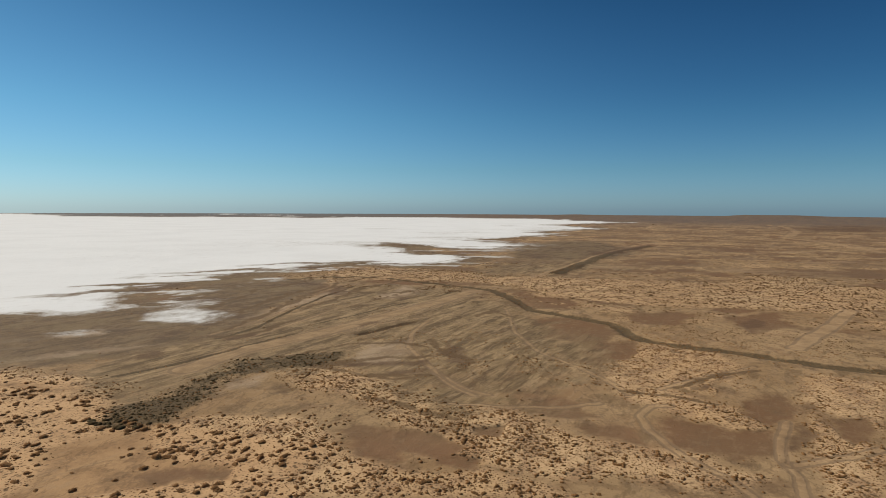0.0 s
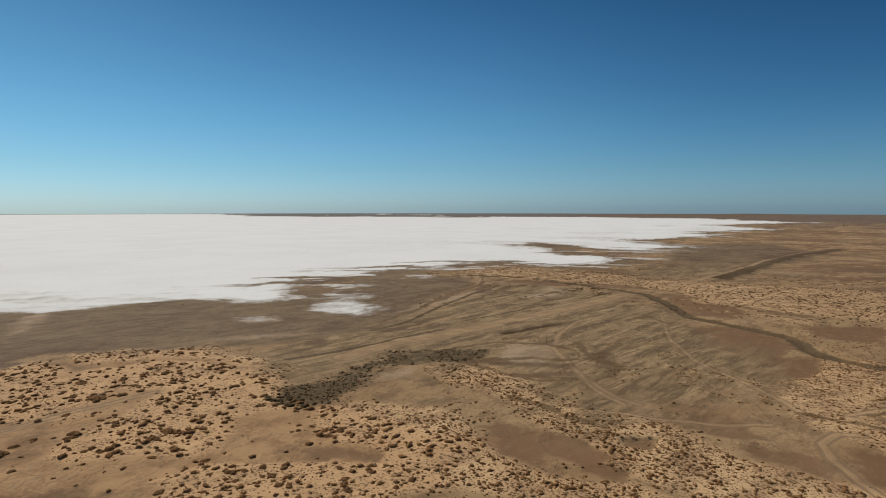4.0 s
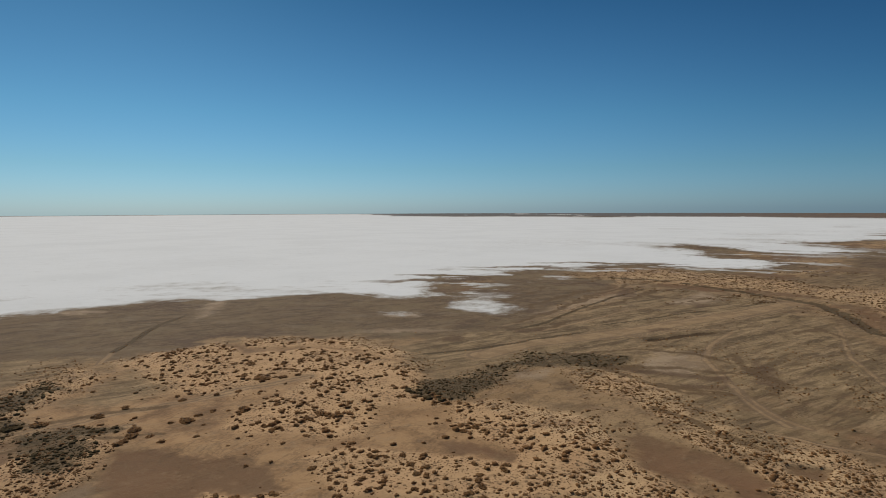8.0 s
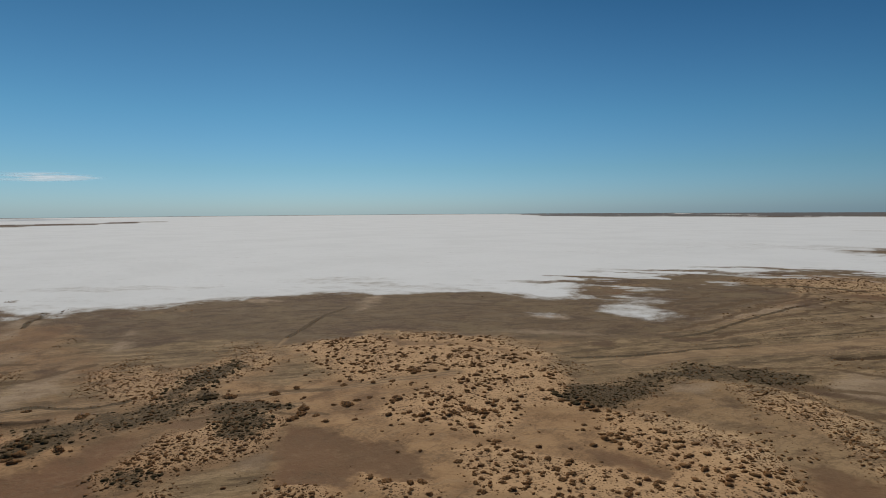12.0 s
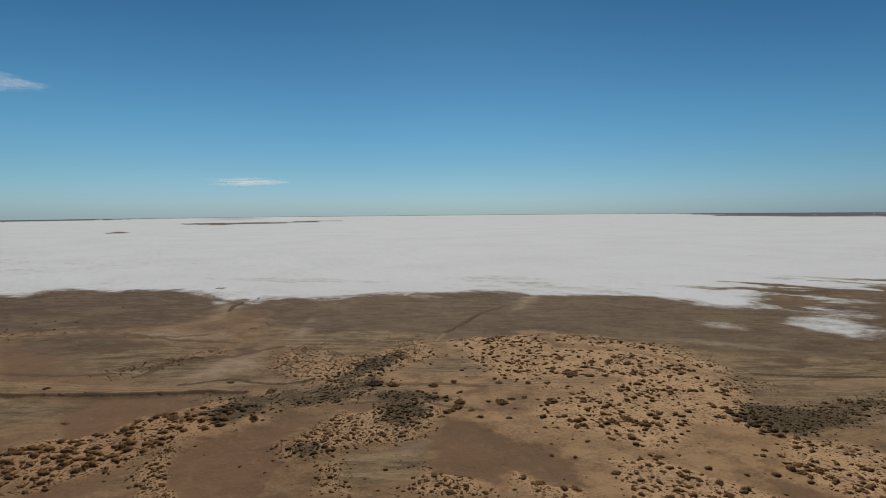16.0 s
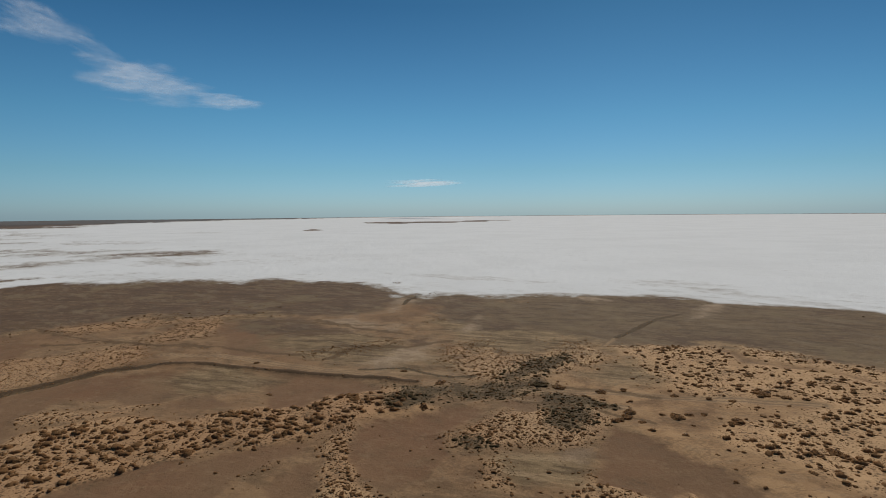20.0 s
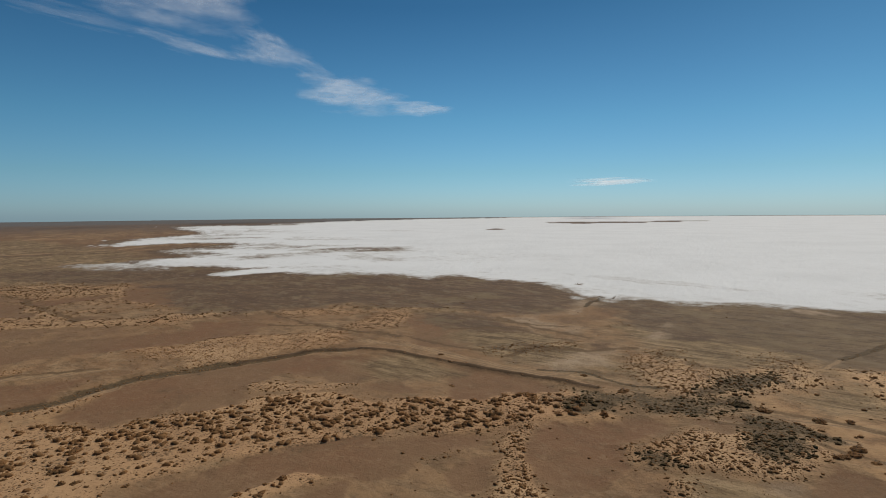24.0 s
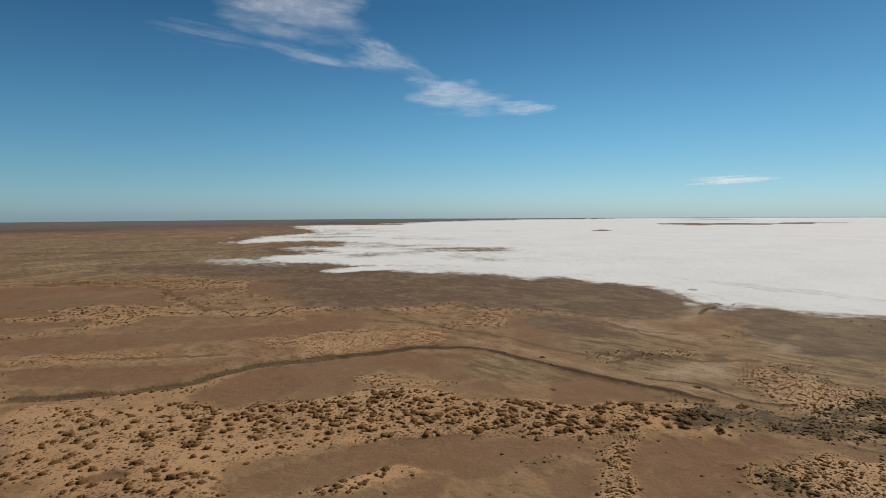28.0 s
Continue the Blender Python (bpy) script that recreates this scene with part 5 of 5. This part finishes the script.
def candidates():
    """Places of shrubs over the plan, with their widths and whether they are grey green."""
    out = []
    for r0, r1, amount in ((66, 130, 110000), (130, 230, 190000), (230, 420, 150000), (420, 900, 60000)):
        r = np.sqrt(rng.uniform(r0 ** 2, r1 ** 2, amount))
        t = np.radians(rng.uniform(-43, 149, amount))
        x, y = -r * np.sin(t), r * np.cos(t)
        z = zones_at(x, y)
        area = math.pi * (r1 ** 2 - r0 ** 2) * 192 / 360 / amount
        clump = 0.15 + step(0.36, 0.62, fractal(x, y, 14, 400, 4, 0.7)) * (0.35 + 1.2 * fractal(x, y, 34, 410, 2))
        free = (1 - np.clip(z["salt"] * 2.5, 0, 1)) * (1 - z["track"]) * (1 - 0.95 * step(0.3, 0.7, z["clay"])) * (1 - 0.93 * step(0.2, 0.6, z["mud"])) * (1 - 0.5 * z["olive"])
        thick = ((0.09 + 0.1 * z["red"]) * clump + 8.5 * z["field"] * (0.25 + 0.75 * clump) * (1 - 0.7 * z["dune"])) * free
        if r0 >= 230:
            thick = thick * (0.5 if r0 < 400 else 0.12)
        thick = thick + (5.2 if r0 < 230 else 1.2) * z["scrub"] * (0.25 + 1.1 * clump) + (2.0 if r0 < 230 else 0.9) * np.maximum(z["gully"], 0.8 * z["bank_shade"]) * clump
        keep = rng.random(amount) < thick * area
        small = rng.random(amount)
        width = 0.16 + 0.13 * small + 0.18 * step(0.6, 0.95, small) + 0.4 * small ** 10
        width = width + z["dune"] * (0.04 * small + 0.5 * small ** 7 + 0.5 * small ** 20)
        width = width * np.where(z["scrub"] > 0.35, 1.25 if r0 < 100 else 1.5, 1.0) * (1 + 0.5 * z["field"] * (fractal(x, y, 40, 430, 2) - 0.2))
        width = width * (1 - 0.15 * step(105, 140, r))
        if r0 >= 230:
            width = width * 1.75
        green = (z["scrub"] > 0.35) & (rng.random(amount) < 0.8)
        # no two shrubs on one spot
        cell = np.floor(x / 0.36).astype(np.int64) * 100003 + np.floor(y / 0.36).astype(np.int64)
        single = np.zeros(amount, bool)
        kept = np.flatnonzero(keep)
        single[kept[np.unique(cell[kept], return_index=True)[1]]] = True
        out.append(np.stack([x, y, z["height"], width, green], -1)[single])
    return np.concatenate(out)


PLACES = candidates()
bx, by, bw = np.array(BIG_SHRUBS).T
stand = zones_at(bx, by)
BIG = np.stack([bx, by, stand["height"] - 0.03, bw, stand["scrub"] > 0.4], -1)
order = np.argsort(np.hypot(PLACES[:, 0], PLACES[:, 1]) - 14 * PLACES[:, 3])
more = max(0, 300 - len(BIG))
NEAR, REST = np.concatenate([BIG, PLACES[order[:more]]]), PLACES[order[more:]]


def scatter(name, places, templates, mat, label, category):
    verts, faces, base = [], [], 0
    for n, (tv, tf) in enumerate(templates):
        mine = places[n::len(templates)]
        if not len(mine):
            continue
        t = rng.uniform(0, 2 * math.pi, len(mine))
        w = mine[:, 3]
        stretch = rng.uniform(0.75, 1.3, len(mine))
        tall = rng.uniform(0.6, 1.0, len(mine))
        lx, ly = tv[None, :, 0] * (w * stretch)[:, None], tv[None, :, 1] * (w / stretch)[:, None]
        v = np.stack([mine[:, :1] + lx * np.cos(t)[:, None] - ly * np.sin(t)[:, None],
                      mine[:, 1:2] + lx * np.sin(t)[:, None] + ly * np.cos(t)[:, None],
                      mine[:, 2:3] + tv[None, :, 2] * (w * tall)[:, None]], -1)
        f = tf[None] + (np.arange(len(mine)) * len(tv))[:, None, None] + base
        verts.append(v.reshape(-1, 3))
        faces.append(f.reshape(-1, 3))
        base += v.shape[0] * v.shape[1]
    if not verts:
        return None
    v, f = np.concatenate(verts).astype(np.float32), np.concatenate(faces).astype(np.int32)
    me = bpy.data.meshes.new(name)
    me.vertices.add(len(v))
    me.vertices.foreach_set("co", v.ravel())
    me.loops.add(f.size)
    me.loops.foreach_set("vertex_index", f.ravel())
    me.polygons.add(len(f))
    me.polygons.foreach_set("loop_start", np.arange(0, f.size, 3, dtype=np.int32))
    me.update(calc_edges=True)
    me.materials.append(mat)
    return tagged(new(name, me), label, category, kind="stuff")


rough = [shrub_template(20, 50 + s) for s in range(9)]
small_ones = [shrub_template(10, 65 + s, 2, 6) for s in range(9)]
plain = [shrub_template(3, 80 + s, 2, 5) for s in range(9)]
rest_r = np.hypot(REST[:, 0], REST[:, 1])
close, green, big = rest_r < 190, REST[:, 4] > 0.5, REST[:, 3] > 0.75
tiny = REST[:, 3] < 0.36
scatter("brown_scrub", REST[close & ~green & big], rough, LEAF_BROWN, "scattered dry brown desert shrubs on tan sand", "shrubs")
scatter("brown_tufts", REST[close & ~green & tiny], plain, LEAF_DARK, "countless tiny dry brown tufts dotting the sand", "shrubs")
scatter("low_brown_scrub", REST[close & ~green & ~big & ~tiny], small_ones, LEAF_BROWN, "many low dry brown tufts dotting the sand", "shrubs")
scatter("grey_green_scrub", REST[close & green], small_ones, LEAF_OLIVE, "dense grey-green saltbush thicket in damp hollows", "shrubs")
scatter("distant_brown_scrub", REST[~close & ~green], plain, LEAF_DARK, "distant bands of dry brown shrubs", "shrubs")
scatter("distant_green_scrub", REST[~close & green], plain, LEAF_OLIVE, "distant dark saltbush along the gullies", "shrubs")


def stems_mesh(seed):
    g = np.random.default_rng(seed)
    verts, faces = [], []
    for _ in range(7):
        t, lean = 2 * math.pi * g.random(), 0.25 + 0.5 * g.random()
        tip = np.array((lean * 0.5 * math.cos(t), lean * 0.5 * math.sin(t), 0.2 + 0.14 * g.random()))
        n = len(verts)
        for at, thick in ((np.zeros(3) - (0, 0, 0.05), 0.022), (tip, 0.007)):
            for b in range(3):
                q = 2 * math.pi * b / 3
                verts.append(tuple(at + thick * np.array((math.cos(q), math.sin(q), 0))))
        faces += [(n, n + 1, n + 4, n + 3), (n + 1, n + 2, n + 5, n + 4), (n + 2, n, n + 3, n + 5)]
    return verts, faces


def bush_mesh(seed):
    """A low bush of several uneven lobes, one metre across."""
    g = np.random.default_rng(seed)
    verts, faces, base = [], [], 0
    for lobe in range(4 + seed % 3):
        tv, tf = shrub_template(26, seed * 10 + lobe)
        t, off = 2 * math.pi * g.random(), (0.0 if lobe == 0 else 0.18 + 0.2 * g.random())
        size = (0.72 if lobe == 0 else 0.34 + 0.3 * g.random())
        verts.append(tv * (size, size, size * (0.75 + 0.3 * g.random())) + (off * math.cos(t), 0.8 * off * math.sin(t), 0))
        faces.append(tf + base)
        base += len(tv)
    return np.concatenate(verts), np.concatenate(faces)


def shrub_thing(seed, mat, label):
    tv, tf = bush_mesh(seed)
    base = tagged(new("desert_shrub"), label, "shrub", "shrubs near the drone")
    crown = new("foliage", mesh_of("foliage", tv.tolist(), tf.tolist(), mat))
    crown.parent = base
    stems = new("stems", mesh_of("stems", *stems_mesh(seed), TWIG))
    stems.parent = base
    return base


browns = [shrub_thing(300 + s, LEAF_BROWN, "dry brown rounded desert shrub on tan sand") for s in range(6)]
greens = [shrub_thing(320 + s, LEAF_OLIVE, "grey-green saltbush in a dense thicket") for s in range(3)]
used = set()
for n, (x, y, z, w, g) in enumerate(NEAR):
    first = greens[n % 3] if g > 0.5 else browns[n % 6]
    m = pose(x, y, z, 0, 0, rng.uniform(0, 360)) @ Matrix.Diagonal((w, w * rng.uniform(0.75, 1.2), w * rng.uniform(0.65, 0.95), 1))
    if first.name not in used:
        used.add(first.name)
        first.matrix_basis = m
    else:
        copy_thing(first, m).scale = m.to_scale()
for first in browns + greens:
    if first.name not in used:
        for o in (*first.children_recursive, first):
            bpy.data.objects.remove(o)


# ---- clouds: thin high wisps ----
def cloud(turn, up, half_wide, half_high, tilt, altitude, seed, cover, label):
    """A wispy sheet of cloud that spans these angles as seen from the plain."""
    cols, rows = 90, 36
    u, v = np.meshgrid(np.linspace(-1, 1, cols), np.linspace(-1, 1, rows))
    c, s = math.cos(radians(tilt)), math.sin(radians(tilt))
    a, e = turn - (u * half_wide * c - v * half_high * s), up + (v * half_high * c + u * half_wide * s)
    dist = (altitude - 40) / np.tan(np.radians(np.maximum(e, 1)))
    x, y = -dist * np.sin(np.radians(a)), dist * np.cos(np.radians(a))
    ragged = fractal(u * 9 + 4 * v, v * 20 - 5 * u, 9, seed, 5, 0.62)
    ripple = fractal(u * 60 + 40 * v, v * 60 - 30 * u, 9, seed + 5, 3, 0.6)
    narrow = 1 + 0.45 * u        # each wisp tapers to one end
    q = np.hypot(u, v * narrow) + 1.5 * (ragged - 0.5)
    veil = cover * step(1.0, 0.1, q) * (0.8 + 0.45 * (ripple - 0.4)) * step(1, 0.8, np.maximum(np.abs(u), np.abs(v)))
    veil = np.clip(veil, 0, 0.85)
    z = altitude + 12 * (fractal(u * 20, v * 20, 5, seed + 9, 3) - 0.5)
    verts = np.stack([x, y, z], -1).reshape(-1, 3)
    i, j = np.meshgrid(np.arange(rows - 1), np.arange(cols - 1), indexing="ij")
    quads = np.stack([i * cols + j, i * cols + j + 1, (i + 1) * cols + j + 1, (i + 1) * cols + j], -1).reshape(-1, 4)
    flat = veil.ravel()
    quads = quads[flat[quads].max(1) > 0.02]
    keep, back = np.unique(quads, return_inverse=True)
    me = mesh_of("cirrus_cloud", verts[keep].tolist(), back.reshape(-1, 4).tolist(), CLOUD)
    for p in me.polygons:
        p.use_smooth = True
    me.attributes.new("veil", "FLOAT", "POINT").data.foreach_set("value", flat[keep].astype(np.float32))
    return tagged(new("cirrus_cloud", me), label, "cloud", "wisps of cloud", "structure")


cloud(105.3, 11.7, 6.2, 2.1, -4, 760, 501, 0.52, "white feathery cirrus cloud in a blue sky")
cloud(98.6, 10.5, 3.6, 0.8, -2, 740, 511, 0.42, "thin white tail of a cirrus cloud")
cloud(113.0, 15.4, 4.2, 1.8, -18, 800, 521, 0.36, "faint white cirrus wisp")
cloud(108.5, 13.6, 3.6, 1.0, -28, 790, 526, 0.13, "hazy veil between two cirrus clouds")
cloud(121.5, 19.2, 8.0, 3.0, -7, 830, 531, 0.44, "white mottled cirrus cloud high in the sky")
cloud(120.2, 15.2, 5.4, 0.9, -11, 800, 541, 0.32, "faint white thread of cirrus")
cloud(129, 16.5, 6.5, 0.9, -6, 800, 546, 0.12, "barely visible thread of cirrus")
cloud(79.6, 2.95, 4.9, 0.42, 1, 240, 551, 1.0, "small flat white cloud low over the horizon")


# ---- far off on the plain ----
def far_tree(x, y, high, seed):
    g = np.random.default_rng(seed)
    base = tagged(new("desert_tree", None), "small dark desert tree far out on the plain", "tree", "far trees")
    base.matrix_basis = pose(x, y, float(zones_at(np.array([float(x)]), np.array([float(y)]))["height"][0]) - 0.1, 0, 0, 40 * seed)
    verts, faces = [], []
    for at, thick in ((-0.2, 0.22), (0.3 * high, 0.15), (0.6 * high, 0.07)):
        verts += [(thick * math.cos(q), thick * math.sin(q), at) for q in (0, 1.26, 2.51, 3.77, 5.03)]
    for a in (0, 5):
        faces += [(a + c, a + (c + 1) % 5, a + 5 + (c + 1) % 5, a + 5 + c) for c in range(5)]
    for _ in range(5):
        t, n = 6.28 * g.random(), len(verts)
        tip = (0.35 * high * math.cos(t), 0.35 * high * math.sin(t), high * (0.6 + 0.3 * g.random()))
        verts += [(0.06, 0, 0.35 * high), (-0.05, 0.05, 0.35 * high), (0, -0.05, 0.38 * high), tip]
        faces += [(n, n + 1, n + 3), (n + 1, n + 2, n + 3), (n + 2, n, n + 3)]
    new("trunk", mesh_of("trunk", verts, faces, TWIG)).parent = base
    verts, faces = [], []
    for _ in range(420):
        t, e, q = 6.28 * g.random(), g.normal() * 0.6, 0.5 * high * g.random() ** 0.5
        c = np.array((q * math.cos(t), q * math.sin(t), 0.68 * high + 0.35 * q * e))
        u, v = g.normal(size=3) * 0.16, g.normal(size=3) * 0.16
        n = len(verts)
        verts += [tuple(c - u), tuple(c + u), tuple(c + v)]
        faces.append((n, n + 1, n + 2))
    new("crown", mesh_of("crown", verts, faces, LEAF_OLIVE)).parent = base


far_tree(547, 1441, 5.5, 1)
far_tree(556, 1443, 4.0, 2)
